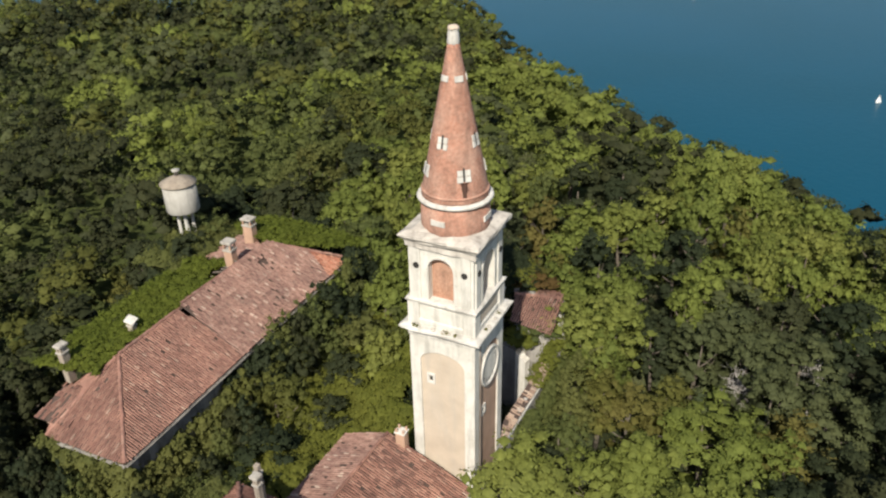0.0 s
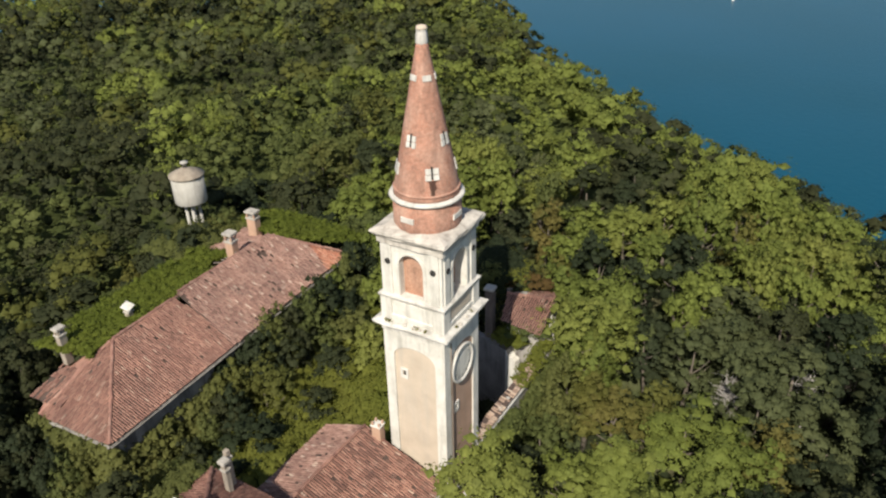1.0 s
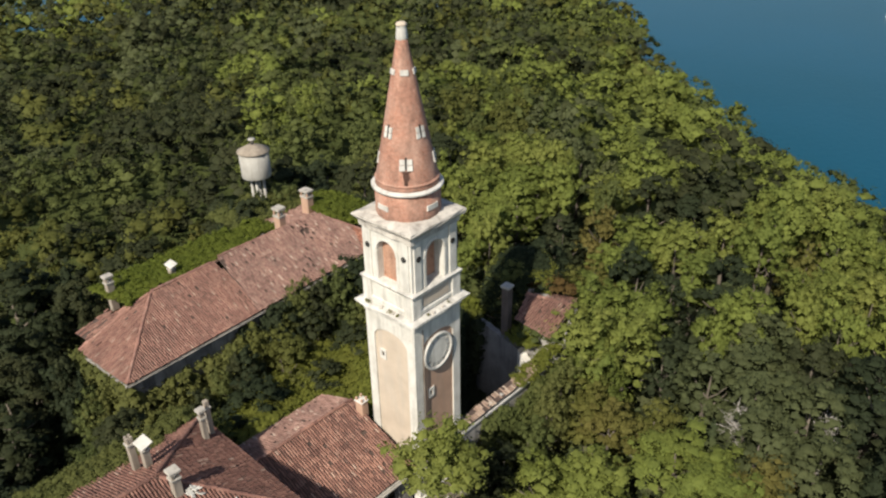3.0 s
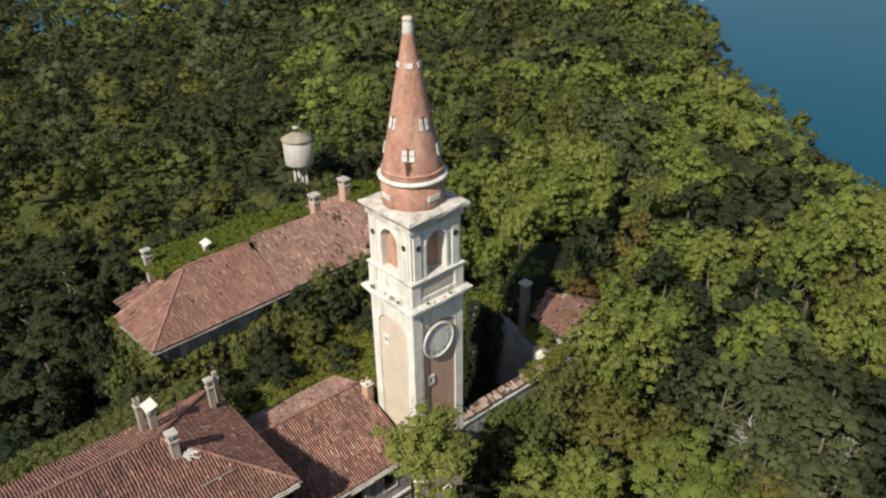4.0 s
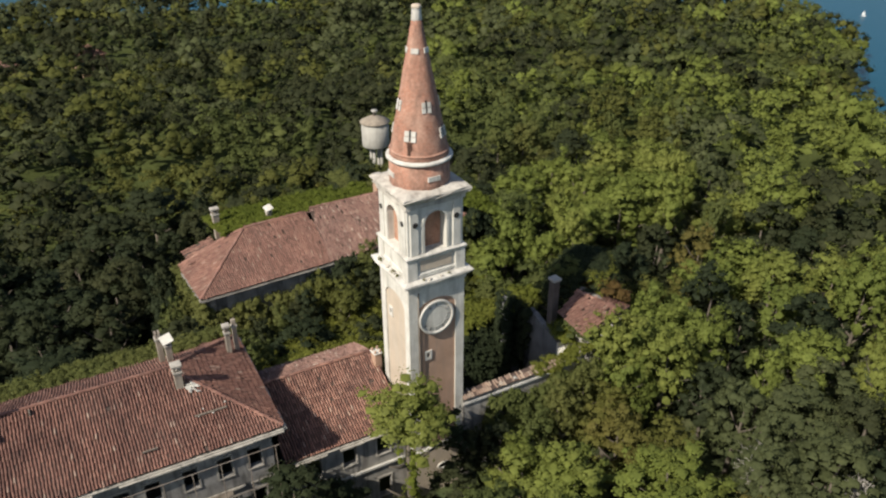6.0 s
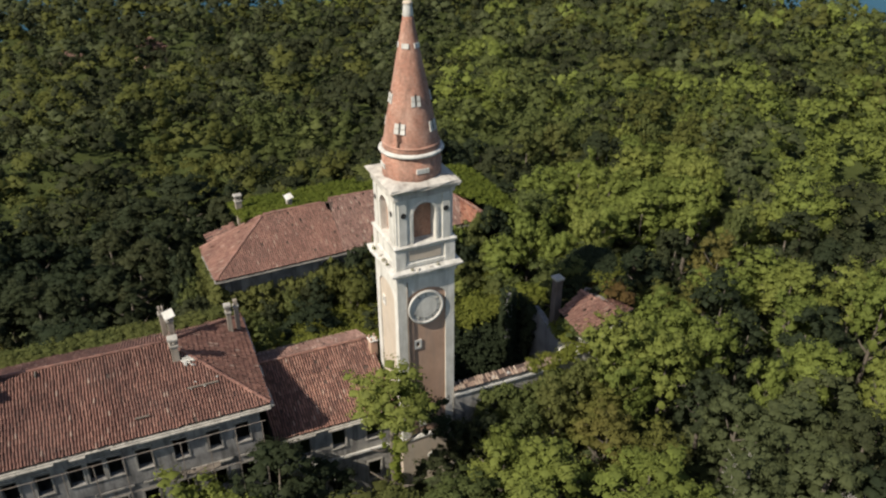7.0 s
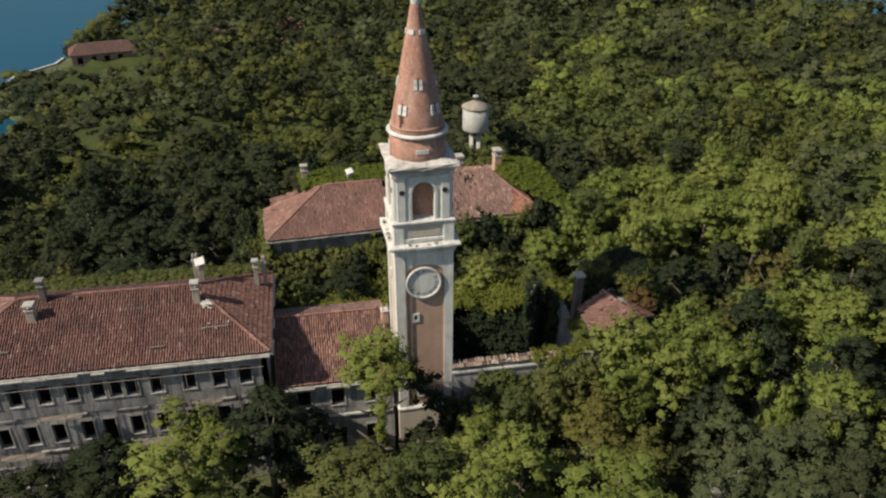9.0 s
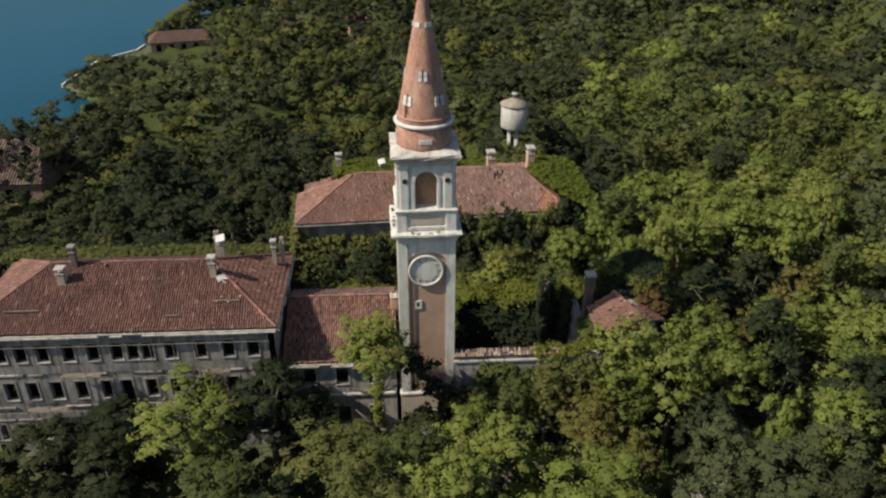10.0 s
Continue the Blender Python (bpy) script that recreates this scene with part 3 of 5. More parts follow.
    for k, f in enumerate(faces):
        part("attic_panel", transform(box(bmesh.new(), (-1.3, 0.045, 22.5), (1.3, 0.2, 23.4), 0.02), f), CREAM if k == 1 else WHITE, t)
    part("sill_course", cornice([(2.30, 23.55), (2.44, 23.6), (2.5, 23.72), (2.5, 23.82), (2.36, 23.9), (2.2, 23.92)], wave=0.01, seed=8), STONE, t)
    # bell stage
    bell = arch_panel(0.86, 23.9, 26.25)
    for k, f in enumerate(faces):
        g = f @ pose(0, 0.12, 0)
        deep = 0.5 if k == 0 else 0.85
        part("bell_wall", pierced_face(2 * half - 0.24, 23.88, z_up, bell, g, deep + 0.05), WHITE, t)
        part("arch_infill", filled(bell, deep, g), INFILL, t, "red brick filling of the belfry arch")
        for x in (-1, 1):
            pil = transform(box(bmesh.new(), (x * 1.72 - 0.33, -0.1, 23.9), (x * 1.72 + 0.33, 0.1, 27.62), 0.03), g)
            pil = part("pilaster", pil, WHITE, t)
            part("round_vent", transform(lathe([(0.16, 0.0), (0.21, 0.0), (0.21, 0.04), (0.17, 0.045), (0.16, 0.02)], 20), g @ pose(x * 1.66, -0.1, 26.35, 90, 0, 0)), DARK, pil)
            part("arch_jamb", transform(box(bmesh.new(), (x * 1.0 - 0.12, -0.06, 23.9), (x * 1.0 + 0.12, 0.05, 26.1), 0.02), g), WHITE, t)
        surround = [(1.12 * math.cos(math.pi * i / 14), 26.1 + 1.12 * math.sin(math.pi * i / 14)) for i in range(15)]
        inner = [(0.885 * x / 1.12, 26.2 + (z - 26.1) * 0.885 / 1.12) for x, z in surround]
        bm = bmesh.new()
        rows = [[bm.verts.new((x, y, z)) for x, z in line] for line, y in ((inner, 0.02), (inner, -0.06), (surround, -0.06), (surround, 0.02))]
        for a, b in zip(rows, rows[1:]):
            for i in range(14):
                bm.faces.new((a[i], a[i + 1], b[i + 1], b[i]))
        bmesh.ops.recalc_face_normals(bm, faces=bm.faces)
        part("arch_moulding", transform(bm, g), WHITE, t)
    part("upper_cornice", cornice([(2.2, 27.55), (2.38, 27.6), (2.38, 27.95), (2.46, 28.05), (2.56, 28.2), (2.68, 28.34), (2.7, 28.4), (2.68, 28.52), (2.3, 28.62), (1.9, 28.72)], wave=0.035, seed=11), WORNSTONE, t, "weathered stone cornice with chipped edges")
    # drum and spire
    part("drum", lathe([(2.16, 28.3), (2.16, 29.0), (2.14, 30.5)], 64, 0.008), BRICK, t)
    part("spire_ring", lathe([(2.05, 30.40), (2.22, 30.42), (2.34, 30.5), (2.36, 30.6), (2.3, 30.68), (2.05, 30.72)], 64, 0.014), STONE, t)
    part("spire", lathe([(2.1 + (0.33 - 2.1) * k / 30, 30.66 + (39.75 - 30.66) * k / 30) for k in range(31)], 64, 0.012), BRICK, t, "conical spire of weathered red brick")
    part("spire_roll", lathe([(2.03, 30.98), (2.1, 31.0), (2.1, 31.1), (2.0, 31.15)], 64, 0.008), BRICK, t)
    cap = part("spire_cap", lathe([(0.28, 39.6), (0.34, 39.66), (0.36, 39.75), (0.31, 40.3), (0.29, 40.42), (0.32, 40.46)], 20, 0.012), STONE, t)
    part("cap_stone", lathe([(0.31, 40.45), (0.33, 40.5), (0.30, 40.62), (0.2, 40.68), (0.05, 40.7)], 14, 0.035), CREAM, cap)
    # small framed windows of the spire
    def spire_window(az, z, w, h, slot=True):
        rr = 2.15 if z < 30.5 else 2.1 + (0.33 - 2.1) * (z - 30.66) / (39.75 - 30.66)
        tilt = 0 if z < 30.5 else -11.0
        m = pose(0, 0, 0, 0, 0, az + 90 - 1.3) @ pose(0, -rr, z, tilt, 0, 0)
        bm = bmesh.new()
        if slot:
            for lo, hi, dx in ((-h / 2, -0.02, 0.0), (0.015, h / 2, 0.03)):
                box(bm, (-w / 2 + dx, -0.05, lo), (-0.06, 0.16, hi), 0.012)
                box(bm, (0.06, -0.05, lo), (w / 2 - dx * 0.5, 0.16, hi), 0.012)
        else:
            box(bm, (-w / 2, -0.04, -h / 2), (w / 2, 0.16, h / 2), 0.012)
        fr = part("spire_window", transform(bm, m), STONE, t)
        if slot:
            part("slot", transform(box(bmesh.new(), (-0.058, -0.045, -h / 2 + 0.06), (0.058, 0.1, h / 2 + 0.12)), m), DARK, fr)
    for az in (-46, 40, 134, -137):
        spire_window(az, 32.42, 0.84, 0.72)
    m = pose(0, 0, 0, 0, 0, -46 + 90 - 1.3) @ pose(0, -1.93, 31.55, -11.0, 0, 0)
    bm = bmesh.new()
    rng = np.random.default_rng(9)
    rows = [[bm.verts.new((x * (0.26 - 0.03 * k) + rng.normal(0, 0.02), -0.012 + 0.03 * x * x, 0.5 - 0.25 * k)) for x in (-1, -0.33, 0.33, 1)] for k in range(5)]
    for p, q in zip(rows, rows[1:]):
        for i in range(3):
            bm.faces.new((p[i], p[i + 1], q[i + 1], q[i]))
    bmesh.ops.solidify(bm, geom=bm.faces[:], thickness=0.02)
    part("soot_streak", transform(bm, m), SOOTBRICK, t, "dark patch of sooty brick below a window")
    for az in (-4, -93, 86, 177):
        spire_window(az, 34.28, 0.66, 0.72)
    for az in (-39, 32, -110, 140):
        spire_window(az, 37.85, 0.52, 0.34, False)
    for az in (-93, 1, 90, 180):
        spire_window(az, 29.45, 0.95, 0.36, False)
    return t


bell_tower()
rng = np.random.default_rng(61)
for k in range(6):
    x, y = (rng.normal(-0.2, 0.5), -2.6) if k % 3 else (2.66, rng.uniform(-2.6, 2.4))
    s = rng.uniform(0.05, 0.13)
    bm = box(bmesh.new(), (-s * 1.4, -s, 0), (s * 1.4, s, s * 1.1), s * 0.3)
    tagged(part("rubble_stone", transform(bm, TOWER @ pose(x, y, 21.87, 0, rng.normal(0, 8), rng.uniform(0, 180))), WORNSTONE), "broken stone lying on the tower cornice", "rubble", "rubble on the cornice")
c = [TOWER @ Vector((x, -2.62, 21.95)) for x in (-1.9, -1.6, 0.3, 0.55, 1.1)] + [TOWER @ Vector((2.62, y, 21.95)) for y in (-1.2, 0.9)]
ledge = mesh_part("ledge_weeds", foliage_mesh("ledge_weeds", rng, [tuple(p) for p in c], rng.uniform(0.1, 0.2, len(c)), 16, 0.07, OLIVE, plain=True), None)
tagged(ledge, "dry weeds growing on the cornice of the tower", "weeds", kind="stuff")


# ---- houses ----
def chimney(x, y, z, height, w, d, turn=0, cap="slab", mat=FLUE, capmat=EAVESTONE, label="tall plastered chimney with a stone cap on the roof"):
    w, d = w * 0.86, d * 0.86
    c = thing("chimney", pose(x, y, z, 0, 0, turn), label, "chimney", "roof chimneys")
    bm = bmesh.new()
    box(bm, (-w / 2, -d / 2, -0.9), (w / 2, d / 2, height * 0.72), 0.03)
    part("chimney_shaft", bm, mat, c)
    boxed("collar", (-w / 2 - 0.06, -d / 2 - 0.06, height * 0.70), (w / 2 + 0.06, d / 2 + 0.06, height * 0.76), capmat, c, bevel=0.015)
    for sx in (-1, 1):
        for sy in (-1, 1):
            boxed("cap_post", (sx * (w / 2 - 0.09) - 0.075, sy * (d / 2 - 0.09) - 0.075, height * 0.75), (sx * (w / 2 - 0.09) + 0.075, sy * (d / 2 - 0.09) + 0.075, height * 0.93), mat, c, bevel=0.01)
    if cap == "slab":
        boxed("cap_slab", (-w / 2 - 0.1, -d / 2 - 0.1, height * 0.925), (w / 2 + 0.1, d / 2 + 0.1, height), capmat, c, bevel=0.02)
    if cap == "tilted":
        part("cap_slab", transform(box(bmesh.new(), (-0.42, -0.42, -0.05), (0.42, 0.42, 0.06), 0.02), pose(0.06, 0, height * 0.98, 14, 22, 12)), WHITE, c, "slipped white capping slab")
    return c


def eave(house, pts, mat=EAVESTONE, seed=5, size=1.0):
    """A stone gutter course along the eaves through the points, in uneven, partly broken lengths."""
    rng = np.random.default_rng(seed)
    for a, b in zip(pts, pts[1:]):
        a, b = Vector(a), Vector(b)
        d = (b - a).normalized()
        m = Matrix.Translation(a) @ d.to_track_quat("X", "Z").to_matrix().to_4x4()
        bm = bmesh.new()
        length = (b - a).length
        box(bm, (0, -0.16 * size, -0.18 - 0.12 * size), (length, 0.05, -0.18), 0.02)
        x = 0.0
        while x < length:
            run = min(rng.uniform(0.9, 2.6), length - x)
            if rng.random() < 0.88:
                drop, out = rng.normal(0, 0.025), rng.uniform(-0.06, 0.02)
                box(bm, (x, (-0.30 - out) * size, -0.182 - 0.26 * size + drop), (x + run - 0.03, 0.0, -0.182 - 0.12 * size), 0.02)
            x += run
        part("eave_course", transform(bm, m), mat, house)


def hip_house(name, m, label, length, depth, eave_z, ridge_z, hip, mat_wall, openings_front, front_h, seed, holes=(), tiles=TILES):
    """A hipped block: local x runs along the front eave, y goes back. The front wall stands 0.35 m behind the eave."""
    h = thing(name, m, label, "house")
    o = 0.4
    walls = [((o, o, 0), 0, length - 2 * o), ((length - o, o, 0), 90, depth - 2 * o), ((length - o, depth - o, 0), 180, length - 2 * o), ((o, depth - o, 0), 270, depth - 2 * o)]
    for k, ((x, y, z), turn, size) in enumerate(walls):
        ops = openings_front if k == 0 else ()
        part("wall", transform(wall(size, eave_z - 0.1, 0.45, ops), pose(x, y, z, 0, 0, turn)), mat_wall, h)
    rl, rr = (hip, depth / 2, ridge_z), (length - hip, depth / 2, ridge_z)
    a, b, c, d = (0, 0, eave_z), (length, 0, eave_z), (length, depth, eave_z), (0, depth, eave_z)
    roof_slope(h, [a, b, rr, rl], tiles, seed, holes=holes)
    roof_slope(h, [b, c, rr], tiles, seed + 1)
    roof_slope(h, [c, d, rl, rr], tiles, seed + 2)
    roof_slope(h, [d, a, rl], tiles, seed + 3)
    for k, (p, q) in enumerate(((rl, rr), (a, rl), (b, rr), (c, rr), (d, rl))):
        ridge_caps(h, Vector(p) + Vector((0, 0, 0.05)), Vector(q) + Vector((0, 0, 0.05)), seed + 10 + k, tiles)
    eave(h, [d, a, b, c])
    return h


def window_set(house, xs, z0, w, h, y=0.4, mat=EAVESTONE):
    for x in xs:
        f = part("window", transform(window_frame(w, h), pose(x, y, z0)), mat, house)
        boxed("window_sill", (x - w / 2 - 0.12, y - 0.09, z0 - 0.11), (x + w / 2 + 0.12, y + 0.1, z0 - 0.005), EAVESTONE if (x * 7) % 3 > 2.3 else mat, f, bevel=0.015)


def window_frame(w, h):
    bm = bmesh.new()
    box(bm, (-w / 2 - 0.14, -0.05, 0), (-w / 2 - 0.002, 0.1, h), 0.012)
    box(bm, (w / 2 + 0.002, -0.05, 0), (w / 2 + 0.14, 0.1, h), 0.012)
    box(bm, (-w / 2 - 0.14, -0.053, h + 0.002), (w / 2 + 0.14, 0.1, h + 0.16), 0.012)
    return bm


# hospital block: front faces +x; local x runs along +y
HOSP = pose(-14.4, 0.3, 0, 0, 0, 90)
UPPER = [1.1, 2.9, 4.6, 6.4, 8.55, 10.57, 12.56, 13.87, 15.13, 17.06, 19.55, 21.9, 24.0]
LOWER = [1.0, 2.9, 4.74, 6.78, 8.87, 11.11, 12.76, 14.9, 17.0, 19.5, 21.9, 24.0]
ops = [(x - 0.88, x + 0.08, 10.3, 12.05) for x in UPPER] + [(x - 0.88, x + 0.08, 6.3 if x != 12.76 else 4.6, 8.15) for x in LOWER] + [(x - 0.9, x + 0.1, 1.8, 3.6) for x in LOWER]
hosp = hip_house("hospital_block", HOSP, "long derelict hospital block with grey walls and a tiled hip roof", 26.2, 12.6, 13.5, 16.6, 6.3, SOOTSHADE, ops, 13.4, 20, tiles=DARKTILES)
window_set(hosp, UPPER, 10.3, 0.96, 1.75, mat=SOOTSTONE)
window_set(hosp, [x for x in LOWER if x != 12.76], 6.3, 0.96, 1.85, mat=SOOTSTONE)
window_set(hosp, [12.76], 4.6, 0.96, 3.55, mat=SOOTSTONE)
window_set(hosp, LOWER, 1.8, 1.0, 1.8, mat=SOOTSTONE)
rng = np.random.default_rng(31)
for z in (9.0, 5.5, 4.1):
    x = 0.6
    while x < 25:
        size = rng.uniform(1.2, 4.0)
        if rng.random() < 0.75:
            boxed("string_course", (x, 0.24 + rng.uniform(0, 0.05), z - 0.11), (min(x + size, 25.6), 0.41, z + 0.09), EAVESTONE if rng.random() < 0.5 else SOOTSTONE, hosp, bevel=0.03)
        x += size + rng.uniform(0.05, 0.6)
for k in range(5):
    boxed("roof_batten", (*((3.6, 1.7, 14.55), (20.8, 2.2, 14.8), (1.0, 1.2, 14.3), (11, 5.6, 16.4), (17, 1.0, 14.2))[k],), (*((6.4, 1.82, 14.66), (23.0, 2.32, 14.9), (2.4, 1.3, 14.4), (11.1, 6.0, 16.7), (18.0, 1.1, 14.3))[k],), WOOD, hosp, bevel=0.01)
scaffold = thing("scaffolding", HOSP, "rusty tube scaffolding against the hospital front", "scaffolding")
for k in range(14):
    v, f = tube([(0.6 + 1.9 * k, -0.75, -0.1), (0.6 + 1.9 * k, -0.75, 12.6)], [0.035, 0.035], 5)
    raw("upright", v, f, STEEL, scaffold)
for z in (2.4, 5.75, 9.35, 12.6):
    v, f = tube([(0.3, -0.71, z), (25.6, -0.71, z)], [0.03, 0.03], 5)
    raw("ledger", v, f, STEEL, scaffold)
    if z in (5.75, 9.35):
        for k in range(7):
            if (k * 5 + int(z)) % 3 == 1:
                boxed("plank", (0.7 + 3.6 * k, -0.68, z + 0.04), (0.7 + 3.6 * k + 3.3, -0.1, z + 0.09), WOOD, scaffold, bevel=0.008)
for k in range(5):
    v, f = tube([(0.6 + 5.7 * k, -0.79, 2.2), (2.5 + 5.7 * k, -0.79, 5.6)], [0.028, 0.028], 5)
    raw("brace", v, f, STEEL, scaffold)
chimney(-19.2, 20.75, 15.4, 2.4, 0.62, 0.62)
chimney(-22.95, 20.8, 15.4, 2.2, 0.55, 0.55, cap="tilted")
chimney(-23.7, 20.3, 15.2, 2.9, 0.5, 0.5, cap="")
chimney(-24.0, 25.3, 14.0, 2.7, 0.44, 0.44)
chimney(-24.5, 26.0, 14.0, 2.9, 0.4, 0.4, cap="")
chimney(-20.4, 8.7, 16.2, 2.3, 0.55, 0.55, mat=PIERBRICK, capmat=SOOTSTONE, label="dark sooty brick chimney on the hospital roof")
chimney(-18.9, 8.0, 15.3, 1.9, 0.75, 0.75)

# long house with the cracked roof: local x runs along the front eave, y goes back
LONG = pose(-36.9, 25.6, 0, 0, 0, 94)
lh = thing("long_house", LONG, "long derelict house with a cracked tiled hip roof", "house")
# Darker render on these walls stands for shade under eaves and trees.
for (x, y), turn, size in (((0.4, 0.4), 0, 30.2), ((30.6, 0.4), 90, 9.6), ((30.6, 10.0), 180, 26.0), ((0.4, 7.2), 270, 6.8), ((4.6, 10.0), 216, 5.0)):
    part("wall", transform(wall(size, 11.5, 0.45, ()), pose(x, y, 0, 0, 0, turn)), SOOTSHADE, lh)
EZ, RZ = 11.7, 14.75
roof_slope(lh, [(0, 0, EZ), (13.6, 0, EZ), (13.85, 3.2, 13.22), (13.7, 6.3, RZ - 0.12), (6.8, 6.3, RZ)], TILES, 50)
roof_slope(lh, [(13.4, -0.05, EZ + 0.08), (27.4, -0.05, EZ + 0.08), (28.75, 3.15, 13.3), (26.6, 6.35, RZ + 0.0), (14.1, 6.35, RZ + 0.28)], PALETILES, 51, missing=0.02, holes=((0.4, 6.3, 0.6), (10.4, 5.6, 0.5)))
roof_slope(lh, [(27.4, -0.05, EZ + 0.08), (30.9, -0.05, EZ + 0.08), (28.75, 3.15, 13.3)], FRESH, 56, missing=0.03)
roof_slope(lh, [(0, 7.6, EZ), (0, 0, EZ), (6.8, 6.3, RZ)], TILES, 52)
roof_slope(lh, [(4.2, 10.4, 11.7), (0, 7.6, EZ), (6.8, 6.3, RZ)], TILES, 53, missing=0.12)
roof_slope(lh, [(30.9, 10.4, 11.7), (4.2, 10.4, 11.7), (6.8, 6.3, RZ), (26.6, 6.3, RZ - 0.02)], TILES, 54, missing=0.03)
roof_slope(lh, [(30.9, 0, EZ + 0.25), (30.9, 10.4, 11.7), (26.6, 6.3, RZ - 0.02)], FRESH, 55)
for k, (p, q) in enumerate((((6.8, 6.3, RZ), (13.4, 6.3, RZ)), ((14.1, 6.35, RZ + 0.28), (26.6, 6.35, RZ + 0.0)), ((0, 0, EZ), (6.8, 6.3, RZ)), ((30.9, 0, EZ + 0.28), (26.6, 6.3, RZ + 0.0)), ((0, 7.6, EZ), (6.8, 6.3, RZ)))):
    ridge_caps(lh, Vector(p) + Vector((0, 0, 0.05)), Vector(q) + Vector((0, 0, 0.05)), 60 + k)
roof_slope(lh, [(31.0, 13.2, 12.4), (25.2, 13.2, 12.4), (22.4, 6.9, 13.3), (27.6, 6.9, 13.3)], PALETILES, 57, missing=0.05)
for (x, y), turn, size in (((30.4, 10.4), 90, 2.5), ((30.4, 12.9), 180, 4.8), ((25.6, 12.9), 270, 2.5)):
    part("wall", transform(wall(size, 12.2, 0.4, ()), pose(x, y, 0, 0, 0, turn)), SOOTSHADE, lh)
for k in range(9):
    x, y = 19.4 + 0.45 * k + rng.normal(0, 0.2), 7.4 + rng.normal(0, 0.35)
    part("slipped_board", transform(box(bmesh.new(), (-0.8, -0.09, -0.03), (0.8, 0.09, 0.03), 0.01), pose(x, y, 14.55 - 0.45 * (y - 6.4), 0, 8, 70 + rng.normal(0, 22))), WOOD, lh)
eave(lh, [(0, 7.6, EZ), (0, 0, EZ), (13.5, 0, EZ), (30.9, 0, EZ)], SOOTSTONE, 6, 0.6)
# sunken dormer roof at the broken corner
dormer = thing("broken_dormer", LONG @ pose(2.2, 7.4, 11.75), "small collapsed dormer with slipped tiles on a roof", "dormer")
boxed("dormer_wall", (-0.9, -0.9, -0.4), (1.5, 1.7, 0.35), BRICKWALL, dormer)
roof_slope(dormer, [(-1.3, 2.3, 0.35), (-1.3, -1.2, 0.55), (1.7, -1.0, 1.5), (1.7, 2.1, 1.2)], TILES, 66, missing=0.3)
WARM = "brick chimney with worn plaster and a stone cap"
chimney(-47.6, 30.0, 13.1, 2.7, 0.62, 0.8, 4, mat=FLUE, label=WARM)
chimney(-46.95, 48.5, 12.5, 3.6, 1.1, 1.0, 4, mat=ROSE, label=WARM)
chimney(-49.1, 53.8, 12.7, 3.0, 1.3, 1.0, 4, mat=ROSE, label=WARM)
chimney(-45.75, 35.2, 13.5, 1.95, 0.6, 0.6, 4, cap="tilted", label="low chimney with a slipped white slab cap among vines")


# sacristy beside the tower
SAC = pose(-15.3, 26.6, 0, 0, 0, 90)
sac = thing("sacristy", SAC, "low derelict wing with a rust-red tiled roof against the tower", "house")
xs = [1.6, 4.5, 7.4]
ops = [(x, x + 1.1, 6.2, 8.0) for x in xs] + [(x, x + 1.1, 1.6, 3.6) for x in xs]
part("wall", transform(wall(9.9, 8.9, 0.45, ops), pose(0, 0.35, 0)), GREYWALL, sac)
part("wall", transform(wall(9.9, 8.9, 0.45, ()), pose(9.9, 10.2, 0, 0, 0, 180)), GREYWALL, sac)
window_set(sac, [x + 0.55 for x in xs], 6.2, 1.1, 1.8, 0.35)
window_set(sac, [x + 0.55 for x in xs], 1.6, 1.1, 2.0, 0.35)
boxed("string_course", (0.0, 0.15, 4.95), (9.8, 0.34, 5.2), STONE, sac, bevel=0.03)
roof_slope(sac, [(-0.1, 0, 9.0), (9.9, 0, 9.0), (9.9, 6.7, 11.6), (-0.1, 6.7, 11.6)], REDTILES, 80, missing=0.012)
roof_slope(sac, [(9.9, 10.4, 10.05), (-0.1, 10.4, 10.05), (-0.1, 6.7, 11.6), (9.9, 6.7, 11.6)], PALETILES, 81, missing=0.02)
ridge_caps(sac, (0, 6.7, 11.65), (9.9, 6.7, 11.65), 82, REDTILES)
eave(sac, [(-0.1, 0, 9.0), (9.9, 0, 9.0)])
chimney(-20.75, 36.45, 11.2, 1.5, 0.85, 0.75, 3, cap="", mat=ROSE, capmat=WHITE, label="stub of a brick chimney with white coping")

# roofless nave
nave = thing("roofless_nave", pose(0, 0, 0), "roofless church nave with crumbling plastered walls and tiled coping", "ruin")


def ragged_wall(name, a, b, tops, thick, mat, parent, seed):
    """A wall from a to b whose top rises and falls along the given heights, broken into small steps."""
    rng = np.random.default_rng(seed)
    a, b = Vector((*a, 0)), Vector((*b, 0))
    d = (b - a).normalized()
    side = Vector((-d.y, d.x, 0)) * thick
    count = max(8, int((b - a).length / 0.35))
    bm = bmesh.new()
    rows = []
    for k in range(count + 1):
        f = k / count
        p = a.lerp(b, f)
        z = float(np.interp(f, np.linspace(0, 1, len(tops)), tops)) + rng.normal(0, 0.07)
        rows.append([bm.verts.new(q) for q in (p, p + side, p + side + Vector((0, 0, z + rng.normal(0, 0.05))), p + Vector((0, 0, z)))])
    for r, s in zip(rows, rows[1:]):
        for k in range(4):
            bm.faces.new((r[k], r[(k + 1) % 4], s[(k + 1) % 4], s[k]))
    bm.faces.new(rows[0][::-1])
    bm.faces.new(rows[-1])
    bmesh.ops.recalc_face_normals(bm, faces=bm.faces)
    return part(name, bm, mat, parent)


